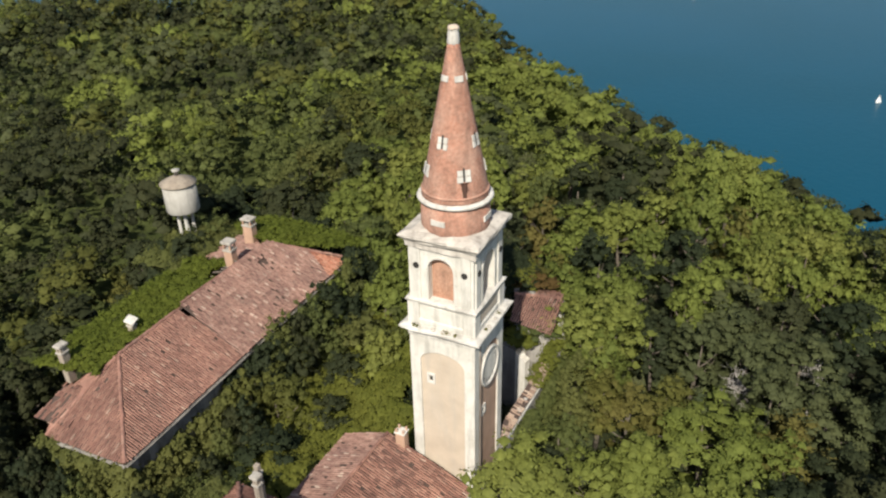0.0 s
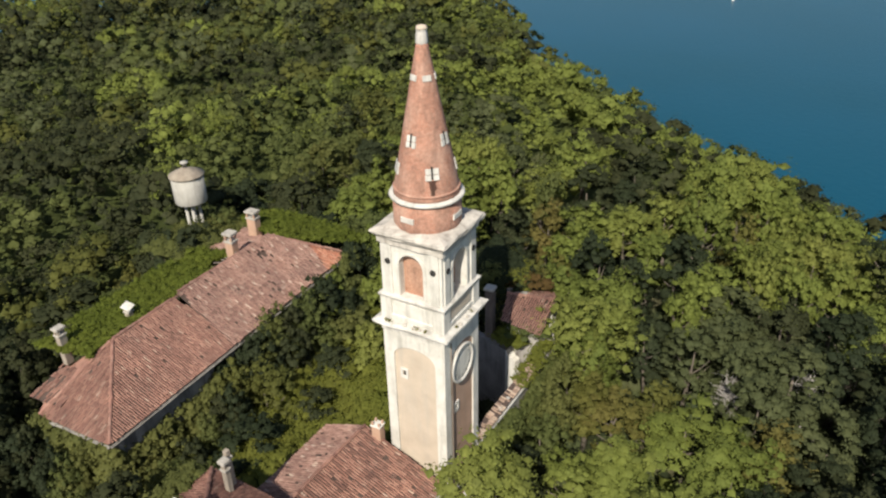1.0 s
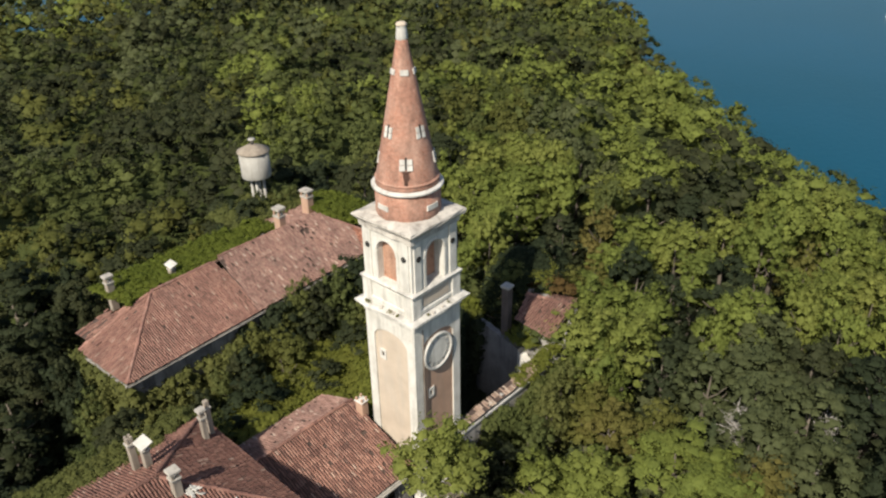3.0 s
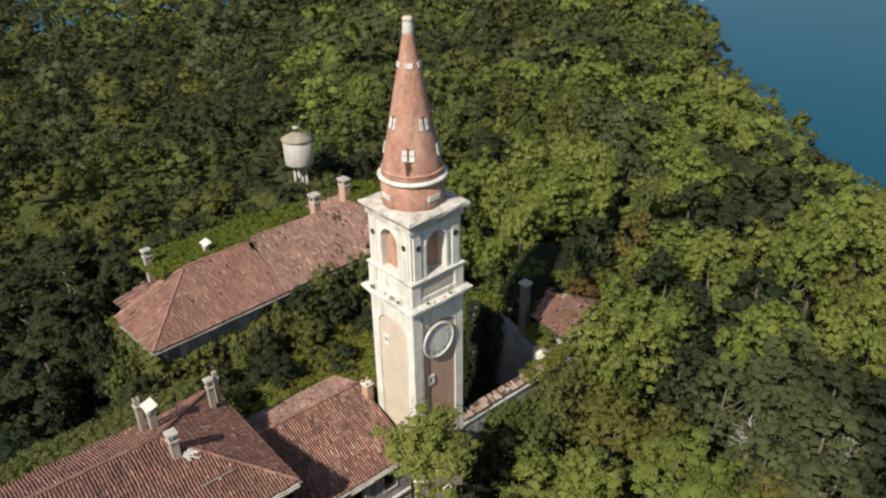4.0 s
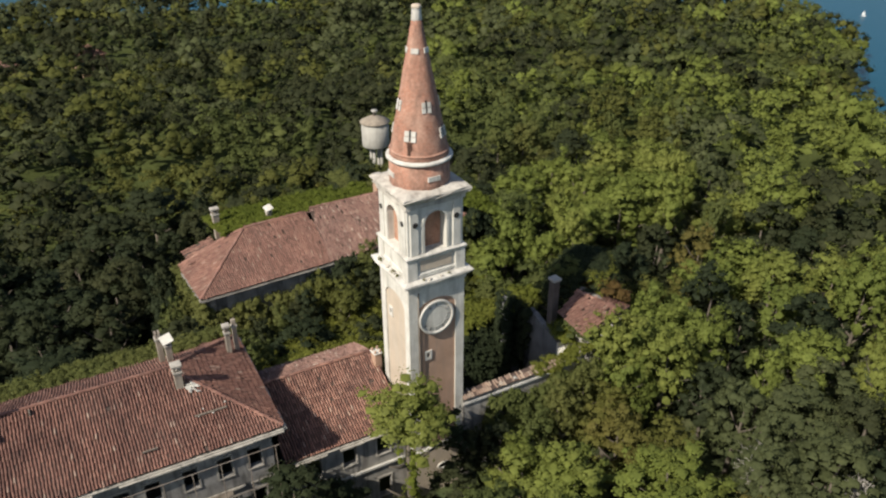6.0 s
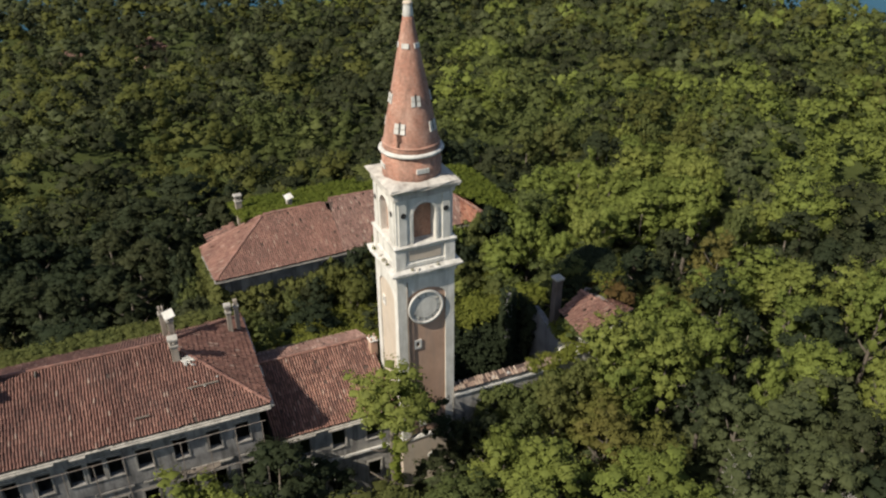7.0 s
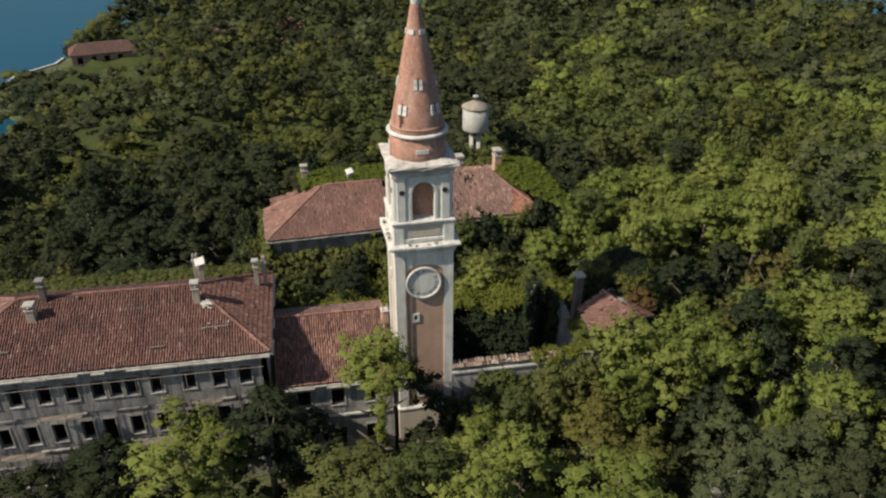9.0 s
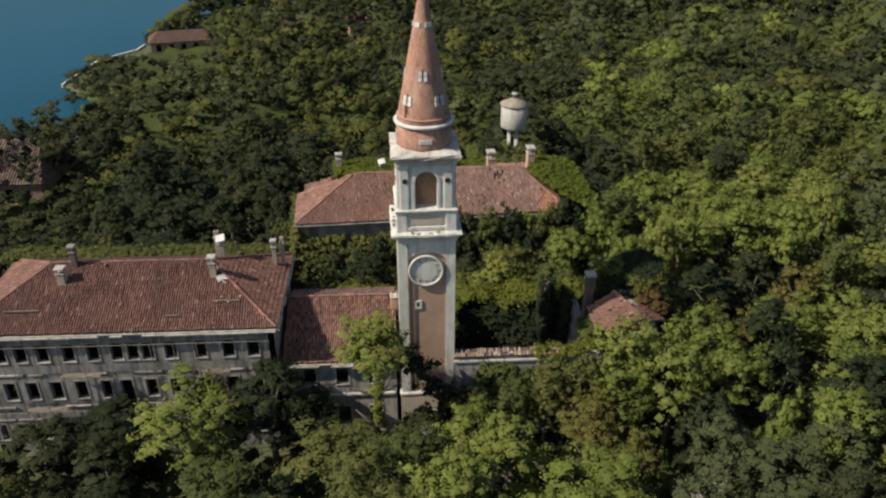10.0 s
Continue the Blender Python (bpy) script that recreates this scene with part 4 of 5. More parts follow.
ragged_wall("side_wall", (-15.15, 41.6), (-15.25, 56.0), (9.3, 9.35, 9.3, 9.2, 8.4), 0.6, GREYWALL, nave, 1)
boxed("wall_band", (-15.14, 41.6, 8.6), (-15.02, 51.6, 8.85), STONE, nave, bevel=0.03)
roof_slope(nave, [(-15.0, 41.6, 9.3), (-15.05, 51.8, 9.3), (-15.8, 51.6, 9.56), (-15.8, 41.6, 9.56)], COPING, 90, missing=0.3)
# End wall is painted grey for the tower's shadow; its lit end stays white.
ragged_wall("end_wall", (-19.3, 54.2), (-24.2, 54.05), (8.0, 8.4, 8.9, 9.2), -0.6, SHADEGREY, nave, 2)
ragged_wall("white_corner", (-18.2, 53.9), (-19.3, 54.2), (7.2, 7.9), -0.7, WHITE, nave, 12)
ragged_wall("far_wall", (-25.4, 43.0), (-25.8, 54.6), (6.2, 6.9, 6.3, 6.8), 0.6, GREYWALL, nave, 3)
pier = thing("brick_pier", pose(-21.3, 54.95, 0, 0, 0, 4), "tall free-standing brick pier with a pale capping slab", "pier")
# Brick is darkened to put the tower's shadow into the pier's colour.
part("shaft", box(bmesh.new(), (-0.38, -0.36, 0), (0.38, 0.36, 13.6), 0.04), PIERBRICK, pier)
part("cap_slab", box(bmesh.new(), (-0.48, -0.46, 13.6), (0.48, 0.46, 13.85), 0.03), CONCRETE, pier)
apse = thing("chapel_ruin", pose(0, 0, 0), "ruined chapel with a remnant of red tiled roof", "ruin")
ragged_wall("wall", (-19.5, 55.0), (-15.2, 55.5), (10.2, 10.0, 9.6), 0.5, GREYWALL, apse, 4)
ragged_wall("wall", (-15.2, 55.5), (-16.9, 60.2), (9.6, 10.2, 10.9), 0.5, GREYWALL, apse, 5)
ragged_wall("wall", (-16.9, 60.2), (-21.2, 58.2), (10.9, 11.5, 12.0), 0.5, GREYWALL, apse, 6)
ragged_wall("wall", (-21.2, 58.2), (-19.5, 55.0), (12.0, 11.0, 10.2), 0.5, GREYWALL, apse, 7)
roof_slope(apse, [(-20.0, 54.6, 10.9), (-16.2, 54.8, 10.3), (-16.6, 59.2, 11.4), (-20.7, 57.2, 12.1)], TILES, 95, missing=0.05)
roof_slope(apse, [(-17.6, 61.2, 10.8), (-21.6, 59.2, 11.4), (-20.7, 57.2, 12.1), (-16.6, 59.2, 11.4)], REDTILES, 96, missing=0.05)
ridge_caps(apse, (-20.7, 57.2, 12.16), (-16.6, 59.2, 11.46), 97)

# water tank
tank = thing("water_tank", pose(-57.0, 52.75, 0), "old concrete water tank on legs among trees", "water tower")
part("vessel", lathe([(0.3, 15.5), (1.66, 15.5), (1.72, 15.65), (1.74, 18.6)], 40, 0.004), CONCRETE, tank)
part("lid", lathe([(1.7, 18.52), (1.88, 18.56), (1.9, 18.7), (1.0, 19.15), (0.4, 19.42), (0.3, 19.46)], 40, 0.004), LID, tank)
part("vent", lathe([(0.22, 19.4), (0.22, 19.9), (0.42, 19.92), (0.42, 20.1), (0.1, 20.16)], 20), CONCRETE, tank)
for k in range(4):
    a = radians(45 + 90 * k)
    v, f = tube([(0.7 * math.cos(a), 0.7 * math.sin(a), -0.2), (0.7 * math.cos(a), 0.7 * math.sin(a), 15.6)], [0.2, 0.18], 8)
    raw("leg", v, f, CONCRETE, tank, smooth=True)

# ---- woods ----
KINDS = {
    "bright": [tree_kind(100 + k, 3.7, 12.0, BRIGHT, 150, 16, 0.132, 0.32, 0.138) for k in range(5)],
    "mid": [tree_kind(200 + k, 3.4, 12.5, MID, 140, 17, 0.132, 0.28, 0.138) for k in range(4)],
    "deep": [tree_kind(300 + k, 3.3, 11.5, DEEP, 145, 15, 0.122, 0.12, 0.140, True) for k in range(4)],
    "olive": [tree_kind(400 + k, 3.1, 11.0, OLIVE, 125, 17, 0.13, 0.2, 0.145) for k in range(3)],
    "grey": [tree_kind(500 + k, 3.2, 11.5, GREY, 150, 16, 0.12, 0.15, 0.140, True) for k in range(3)],
}
LABELS = {"bright": "broad tree with bright yellow-green foliage in the wood", "mid": "leafy green tree in the dense wood",
          "deep": "dark green evergreen tree in the dense wood", "olive": "sparse olive-brown tree turning in autumn", "grey": "dusty grey-green tree with soft rounded foliage"}
HOUSES = [(-28.0, -13.5, -1, 27.5), (-52.0, -35.5, 24.5, 58.0), (-28, -13.8, 26, 37), (-20.5, -13.5, 36, 42.5), (-26.5, -13.8, 42, 55.5), (-21.5, -13.5, 54, 61), (-59.5, -55, 50.5, 55)]
STANDS = {
    "bright": [(-43, 82), (-47, 74), (-33, 77), (-33, 67), (-15, 64), (-3, 49), (-5, 45), (1, 44), (-6, 53), (-1, 55), (-3, 72), (-11, 83), (-40, 107), (-69, 123), (-39, 122), (-13, 67), (-17, 78), (2, 90), (-10, 100),
               (-84, 103), (-87, 112), (-81, 116), (-53, 124), (-50, 114), (-47, 126)],
    "mid": [(-4, 38), (-7, 33), (1, 31), (-5, 65), (-82, 43), (-74, 79), (-77, 103), (-59, 76), (-98, 90), (-34, 49)],
    "deep": [(-10, 40), (-19, 73), (-10, 67), (-10, 76), (-20, 88), (-55, 24), (-51, 17), (-40, 12), (-72, 44), (-6, 77), (-9, 12), (-3, 16), (-109, 105), (-49, 27), (-61, 6), (8, 66), (-52, 29), (-58, 39), (-66, 18), (-56, -4), (-51, 10), (-45, -3), (-62, 25), (9, 57), (10, 51), (6, 67), (-68, 36), (-64, 48), (-30, -6), (-92, 59), (-85, 57), (-99, 62), (-175, 128), (-171, 136), (-97, 107)],
    "olive": [(-118, -2), (-124, 8), (-112, 12), (-8, 51), (-52, 93), (-76, 32), (-62, 43), (5, 58), (-13, 51), (-67, 30), (-116, 7), (-92, 109), (-86, 108), (-80, 114), (-63, 101), (-74, 5), (-81, 29), (-68, 45)],
    "grey": [(-3, 59), (1, 59), (-140, 82), (0, 64), (-150, 130), (-139, 94), (-137, 100), (-116, 112), (-45, 104)],
}


def wave(x, y, s=0.35):
    return noise.noise(Vector((x * s, y * s, 1.7)))


def species(x, y, r):
    best, found = 1e9, "mid"
    for kind, places in STANDS.items():
        for a, b in places:
            d = math.hypot(x - a, y - b)
            if d < best:
                best, found = d, kind
    if best < 5 + 4.5 * r:
        return found
    # Far trees turn grey or olive to put haze into their colour.
    if x < -90 and r > 0.66:
        return "grey" if r > 0.82 else "olive"
    f = noise.noise(Vector((x * 0.035, y * 0.035, 3.1))) + 0.4 * noise.noise(Vector((x * 0.1, y * 0.1, 7.7))) + (r - 0.5) * 0.7
    f += 0.12 if y > 60 else -0.12
    if x < -46 and y < 62:
        f -= 0.85
    if r < 0.07:
        return "olive"
    if r > 0.94:
        return "grey"
    return "bright" if f > 0.34 else "mid" if f > -0.06 else "deep"


CLEARING = (-29.0, -20.5, 29.0, 51.0)


def free(x, y, gap=1.2):
    if CLEARING[0] < x < CLEARING[1] and CLEARING[2] < y < CLEARING[3]:
        return False
    return not any(a - gap < x < b + gap and c - gap < y < d + gap for a, b, c, d in HOUSES)


def near(x, y):
    return -62 < x < 16 and 2 < y < 96 and not (x > -2 and y < 34) and not (x > 4 and y < 46)


def scatter(seed, count, lo, hi, gap, test, taken=(), pack=0.80):
    """Places at uneven distances: (x, y, crown radius, three chances)."""
    rng = np.random.default_rng(seed)
    cell, grid, out = 6.0, {}, []
    for x, y, r in taken:
        grid.setdefault((int(x // cell), int(y // cell)), []).append((x, y, r))
    for _ in range(count):
        x, y = rng.uniform(*lo), rng.uniform(*hi)
        r = rng.uniform(*gap)
        chance = rng.random(3)
        if not inside(SHORE, x, y) or not test(x, y):
            continue
        gx, gy = int(x // cell), int(y // cell)
        if any(math.hypot(x - a, y - b) < (r + c) * pack for i in (-1, 0, 1) for j in (-1, 0, 1) for a, b, c in grid.get((gx + i, gy + j), ())):
            continue
        grid.setdefault((gx, gy), []).append((x, y, r))
        out.append((x, y, r, *chance.tolist()))
    return out


# trees that stand close to the buildings: kind, x, y, crown radius, height, label
SPECIAL = [
    ("bright", -9.0, 20.0, 4.4, 12.2, "broad green tree before the hospital block"),
    ("mid", -4.6, 22.4, 3.4, 8.2, "broad green tree before the hospital block"),
    ("deep", -8.4, 62.9, 2.6, 10.5, "dark evergreen in the wood beside the chapel ruin"),
    ("deep", -9.2, 75.9, 3.4, 12.5, "round dark evergreen among bright trees"),
    # The next three trees take the dark kind to stand for shade.
    ("deep", -11.6, 25.8, 3.9, 11.8, "brown-green tree at the hospital corner, leaves darkened for shade"),
    ("deep", -11.9, 29.4, 3.0, 8.6, "brown-green tree before the low wing, leaves darkened for shade"),
    ("deep", -12.6, 41.4, 1.7, 8.8, "evergreen at the foot of the tower, leaves darkened for shade"),
    ("deep", -12.0, 43.2, 2.2, 8.6, "dark evergreen beside the nave wall"),
    ("mid", -12.0, 46.6, 2.2, 9.2, "leafy tree beside the nave wall"),
    ("deep", -31.0, 33.2, 3.6, 11.0, "round dark holm oak between the houses"),
    ("olive", -33.6, 38.6, 2.8, 11.6, "brown-green oak against the long house"),
    ("deep", -31.4, 44.5, 3.0, 10.2, "dark evergreen between the houses"),
    ("mid", -33.0, 50.0, 3.2, 10.8, "leafy tree between the houses"),
    ("bright", -29.4, 47.5, 2.8, 11.6, "bright green tree between the houses"),
    ("bright", -34.0, 56.0, 3.2, 12.0, "bright green tree at the end of the long house"),
    ("deep", -46.0, 19.5, 3.8, 13.0, "tall dark evergreen beside the long house"),
    ("deep", -41.5, 16.5, 3.6, 12.5, "tall dark evergreen beside the long house"),
    ("deep", -50.5, 22.0, 3.6, 13.5, "tall dark evergreen beside the long house"),
    ("deep", -36.0, 13.0, 3.4, 11.5, "dark evergreen behind the hospital block"),
    ("deep", -31.5, 18.5, 2.6, 9.0, "dark evergreen behind the hospital block"),
    ("mid", -39.8, 23.2, 1.7, 11.2, "ivy-clad tree at the corner of the long house"),
    ("bright", -14.1, 57.2, 3.5, 13.9, "broad bright green tree beside the chapel ruin"),
    ("deep", -41.0, 22.6, 1.9, 11.4, "dark evergreen against the end of the long house"),
    ("deep", -44.2, 22.8, 2.2, 11.8, "dark evergreen against the end of the long house"),
    ("mid", -37.2, 21.6, 2.2, 8.2, "leafy tree at the corner of the long house"),
    ("mid", -33.6, 29.5, 2.2, 9.0, "leafy tree before the long house"),
    ("deep", -34.6, 34.4, 2.4, 11.2, "round dark holm oak before the long house"),
    ("deep", -35.2, 42.6, 2.4, 11.4, "dark evergreen before the long house"),
    ("mid", -35.6, 47.2, 2.4, 11.8, "leafy tree before the long house"),
    ("deep", -36.2, 52.0, 2.4, 11.8, "dark evergreen before the long house"),
    ("mid", -12.4, 49.8, 2.2, 10.2, "leafy tree beside the nave wall"),
    ("mid", -13.2, 53.0, 2.0, 10.6, "bright green tree beside the nave wall"),
    ("bright", -12.6, 56.4, 2.9, 12.2, "leafy tree beside the chapel ruin"),
    ("deep", -53.6, 49.6, 3.4, 15.6, "dark evergreen at the foot of the water tank"),
    ("mid", -53.4, 53.6, 3.2, 14.8, "leafy tree at the foot of the water tank"),
    ("deep", -57.0, 48.6, 2.3, 14.0, "dark evergreen at the foot of the water tank"),
]
for k, (kind, x, y, r, h, label) in enumerate(SPECIAL):
    me = KINDS[kind][k % len(KINDS[kind])]
    base = {"bright": (3.7, 12.0), "mid": (3.4, 12.5), "deep": (3.3, 11.5), "olive": (3.1, 11.0), "grey": (3.2, 11.5)}[kind]
    plant_tree(me, x, y, r / base[0], k * 67, label, tall=(h / base[1]) / (r / base[0]))
# the patchwork of crowns that stands out behind and beside the ruin: x, y, crown radius
PATCHES = {
    "bright": [(-15.5, 62.5, 3.4), (-11.5, 60.5, 3.2), (-18.5, 66.0, 3.0), (-13.5, 66.8, 2.8), (-13.0, 77.2, 3.0), (-21.0, 75.5, 3.2), (-17.0, 81.5, 3.4), (-23.0, 82.5, 3.4),
               (-14.0, 87.0, 3.3), (-12.0, 93.5, 3.2), (-31.0, 88.0, 3.5), (-5.5, 72.5, 3.0), (-7.0, 68.0, 1.8), (-2.0, 81.0, 3.2), (2.5, 83.5, 3.0), (6.0, 78.5, 2.8),
               (9.0, 72.0, 2.6), (-1.5, 51.5, 4.2), (2.2, 49.0, 3.2), (-5.0, 45.0, 3.5), (-7.6, 42.6, 2.6)],
    "broad": [(-36.0, 70.0, 3.9), (-37.0, 76.5, 3.9), (-43.5, 76.0, 3.9), (-48.0, 69.0, 3.7), (-50.0, 75.5, 3.7), (-41.0, 82.5, 3.9), (-47.5, 83.0, 3.9), (-53.0, 87.0, 3.6), (-48.0, 90.5, 3.5)],
    "deep": [(-20.0, 90.0, 3.0), (-29.0, 75.0, 2.6), (8.0, 51.0, 3.0), (5.0, 45.5, 3.0), (-27.5, 69.5, 3.0), (-13.0, 70.8, 2.2)],
    "grey": [(-2.6, 70.2, 3.5), (-1.0, 65.2, 3.8), (-4.6, 62.4, 2.6), (4.2, 62.6, 3.3), (7.2, 57.0, 3.2), (2.4, 57.4, 2.6)],
    "olive": [(-11.0, 53.6, 2.9), (-7.8, 52.4, 2.5), (4.6, 53.8, 2.9), (-23.2, 68.6, 2.6), (-24.8, 65.2, 2.4), (-21.0, 71.0, 2.2), (-5.2, 55.6, 2.2)],
}
patch_trees = []
for group, places in PATCHES.items():
    kind = "bright" if group == "broad" else group
    base = {"bright": (3.7, 12.0), "deep": (3.3, 11.5), "grey": (3.2, 11.5), "olive": (3.1, 11.0)}[kind]
    for k, (x, y, r) in enumerate(places):
        h = {"bright": 11.6, "broad": 13.2, "deep": 11.4, "grey": 11.0, "olive": 9.4}[group] + 1.4 * wave(x, y, 0.7)
        if x > -8 and y > 62:
            h *= min(1.0, 0.52 + 0.02 * max(0.0, 100 - y - 0.85 * (x - 8)))
        if y < 56:
            h = min(h, 10.4)
        s = r * 1.1 / base[0]
        plant_tree(KINDS[kind][(k * 3 + len(group)) % len(KINDS[kind])], x, y, s, k * 83, LABELS[kind], tall=h / base[1] / s)
        patch_trees.append((x, y, r))

# slender tree with an ivy-clad stem at the foot of the tower
slender = tree_kind(601, 3.4, 16.8, BRIGHT, 120, 22, 0.13, 0.6, 0.15)
stem = plant_tree(slender, -11.2, 34.9, 1.0, 20, "slender bright green tree with an ivy-clad stem", group="woodland trees")
rng = np.random.default_rng(602)
c = np.stack([rng.normal(0, 0.3, 34), rng.normal(0, 0.3, 34), np.linspace(0.5, 10.8, 34)], 1)
mesh_part("ivy", foliage_mesh("ivy", rng, c, rng.uniform(0.35, 0.6, 34), 12, 0.16, IVY), None, stem)

# dark evergreen that leans along the foot of the tower
leaner = thing("tree", pose(-12.6, 43.0, 0), "dark evergreen leaning across the foot of the tower", "tree", "woodland trees")
v, f = tube([(0, 0, -0.2), (0.1, -0.6, 3.4), (-0.2, -3.2, 7.6), (-0.9, -6.2, 11.2)], [0.24, 0.2, 0.15, 0.05], 7)
raw("trunk", v, f, BARK, leaner, smooth=True)
lrng = np.random.default_rng(605)
lt = lrng.uniform(0, 1, 120)
c = np.stack([np.interp(lt, (0, 0.4, 1), (0.1, -0.2, -0.9)), np.interp(lt, (0, 0.4, 1), (0.2, -2.6, -6.4)), np.interp(lt, (0, 0.4, 1), (3.6, 7.2, 11.6))], 1) + lrng.normal(0, 0.55, (120, 3)) * (0.7, 1.0, 1.0)
mesh_part("crown", foliage_mesh("crown", lrng, c, lrng.uniform(0.35, 0.65, 120), 20, 0.11, DEEP, plain=True, core=0.74), None, leaner)

# a close row of trees against the front and the end of the long house
ROW = []
for k in range(9):
    p = LONG @ Vector((12.2 + 2.3 * k, -1.4 - 0.5 * (k % 2), 0))
    ROW.append((("olive", "deep", "mid", "deep", "mid", "deep", "bright", "mid", "deep")[k], p.x, p.y, 2.1 + 0.3 * (k % 3), (12.4 if k == 0 else 13.2) + 0.4 * (k % 3), "tree pressed against the front of the long house"))
for k in range(3):
    p = LONG @ Vector((-1.7, 2.6 + 2.3 * k, 0))
    ROW.append((("mid", "deep", "deep")[k], p.x, p.y, 1.7, (11.2, 12.0, 12.4)[k], "dark tree pressed against the end of the long house"))
for k in range(4):
    p = LONG @ Vector((1.5 + 2.6 * k, -2.6 - 0.5 * (k % 2), 0))
    ROW.append((("mid", "deep", "mid", "deep")[k], p.x, p.y, 1.8, 9.8 + 0.5 * k, "low tree before the front of the long house"))
for k, (kind, x, y, r, h, label) in enumerate(ROW):
    base = {"bright": (3.7, 12.0), "mid": (3.4, 12.5), "deep": (3.3, 11.5), "olive": (3.1, 11.0)}[kind]
    plant_tree(KINDS[kind][k % len(KINDS[kind])], x, y, r / base[0], k * 47, label, tall=(h / base[1]) / (r / base[0]))

taken = patch_trees + [(x, y, r) for _, x, y, r, _, _ in ROW] + [(x, y, r) for _, x, y, r, _, _ in SPECIAL] + [(-11.2, 34.9, 1.5)]
for x, y, r, a, b, c in scatter(5, 9000, (-62, 16), (2, 96), (1.9, 4.1), lambda x, y: near(x, y) and free(x, y, 1.0), taken):
    kind = species(x, y, a)
    h = 8.2 + 1.3 * r + 2.4 * b
    if x > -14 and y < 33:
        h *= 0.62
    elif x > -14 and y < 42:
        h = min(h, 5.6 + (x + 14) * 0.5)
    elif x > -14 and y < 60:
        h = min(h, 9.4 + (x + 14) * 0.55)
    elif -36 < x < -26 and 24 < y < 60:
        h = min(h, 10.0)
    elif kind == "bright":
        h *= 1.12
    if x > -20 and y > 66:
        h *= min(1.0, 0.42 + 0.028 * max(0.0, 100 - y - 0.85 * (x - 8)))
    s = r * (1.3 if kind == "deep" else 1.12) / 3.4
    plant_tree(KINDS[kind][int(c * 97) % len(KINDS[kind])], x, y, s, c * 360, LABELS[kind], tall=h / 12.0 / s)

# far woods, one mesh a colour
FAR = {"bright": BRIGHT, "mid": MID, "deep": DEEP, "olive": OLIVE, "grey": GREY}
clumps = {k: ([], [], []) for k in FAR}
rng = np.random.default_rng(77)
for x, y, r, a, b, c in scatter(6, 60000, (-285, 40), (-60, 262), (1.8, 5.2), lambda x, y: not near(x, y) and not (x > -16 and y < 60), pack=0.68):
    kind = species(x, y, a)
    far = math.hypot(x - 20, y - 20)
    edge = min(math.hypot(x - (p[0] + (q[0] - p[0]) * k / 6), y - (p[1] + (q[1] - p[1]) * k / 6)) for p, q in zip(SHORE, SHORE[1:] + SHORE[:1]) for k in range(6))
    h = (6.6 + 1.3 * r + 2.6 * b) * min(1.0, (0.58 if x < -60 else 0.48) + 0.03 * edge) * (1.0 + 0.42 * wave(x, y, 0.045))
    if x < -150:
        h *= 1.15
    if x < -88 and y < -6:
        h *= min(1.0, max(0.28, (y + 36) / 28))
    if -165 < x < -118 and -38 < y < 0:
        if math.hypot(x + 152, y + 18) < 13 or abs((x + 152) * 0.28 - (y + 18) * 0.96) < 9:
            continue
    if -62 < x < -30 and -40 < y < 2:
        h = min(h, 6.5)
    c, q = crown_clumps(rng, r * 1.28, h, h * (0.36 if edge > 12 else 0.2), 44 if far < 130 else 32 if far < 190 else 22, tuft=0.165 if far < 130 else 0.195 if far < 190 else 0.23, round_=kind in ("deep", "grey", "mid"))
    clumps[kind][0].append(c + (x, y, 0))
    clumps[kind][1].append(q)
    clumps[kind][2].append(np.tile((x, y, h * 0.45), (len(q), 1)))
WOODS = {"bright": "distant bright green tree canopy of the island", "mid": "distant mid green tree canopy of the island", "deep": "distant dark evergreen canopy of the island",
         "olive": "distant olive-brown tree canopy of the island, partly muted for haze", "grey": "distant grey-green tree canopy of the island, partly greyed for haze"}
for kind, (c, q, hub) in clumps.items():
    ob = mesh_part("far_woods", foliage_mesh("far_woods", rng, np.concatenate(c), np.concatenate(q), 9, 0.21, FAR[kind], core=0.70, hubs=np.concatenate(hub), plain=True), None)
    tagged(ob, WOODS[kind], "woods", kind="stuff")


# shrub layer that closes the far wood below its crowns
def shrub_layer():
    rng = np.random.default_rng(41)
    step = 2.6
    xs, ys = np.arange(-240, 24, step), np.arange(-46, 218, step)
    bm = bmesh.new()
    grid = {}
    for i, x in enumerate(xs):
        for j, y in enumerate(ys):
            px, py = x + rng.normal(0, 0.6), y + rng.normal(0, 0.6)
            k = 0.93
            if inside(SHORE, -100 + (px + 100) / k, 80 + (py - 80) / k) and not near(px, py) and not (px > -16 and py < 60):
                k = min(math.hypot(px - (p[0] + (q[0] - p[0]) * j / 6), py - (p[1] + (q[1] - p[1]) * j / 6)) for p, q in zip(SHORE, SHORE[1:] + SHORE[:1]) for j in range(6))
                z = min(3.4, 0.2 + 0.3 * k) + 1.8 * min(1, k * 0.06) * wave(px, py, 0.06) + 1.5 * wave(px, py, 0.3) + rng.normal(0, 0.6)
                grid[i, j] = bm.verts.new((px, py, max(z * 0.7, -0.4)))
    for i, j in grid:
        if (i + 1, j) in grid and (i, j + 1) in grid and (i + 1, j + 1) in grid:
            f = bm.faces.new((grid[i, j], grid[i + 1, j], grid[i + 1, j + 1], grid[i, j + 1]))
            f.smooth = True
    return tagged(part("far_shrubs", bm, MID), "dense green shrub layer below the distant trees", "shrubs", kind="stuff")


shrub_layer()


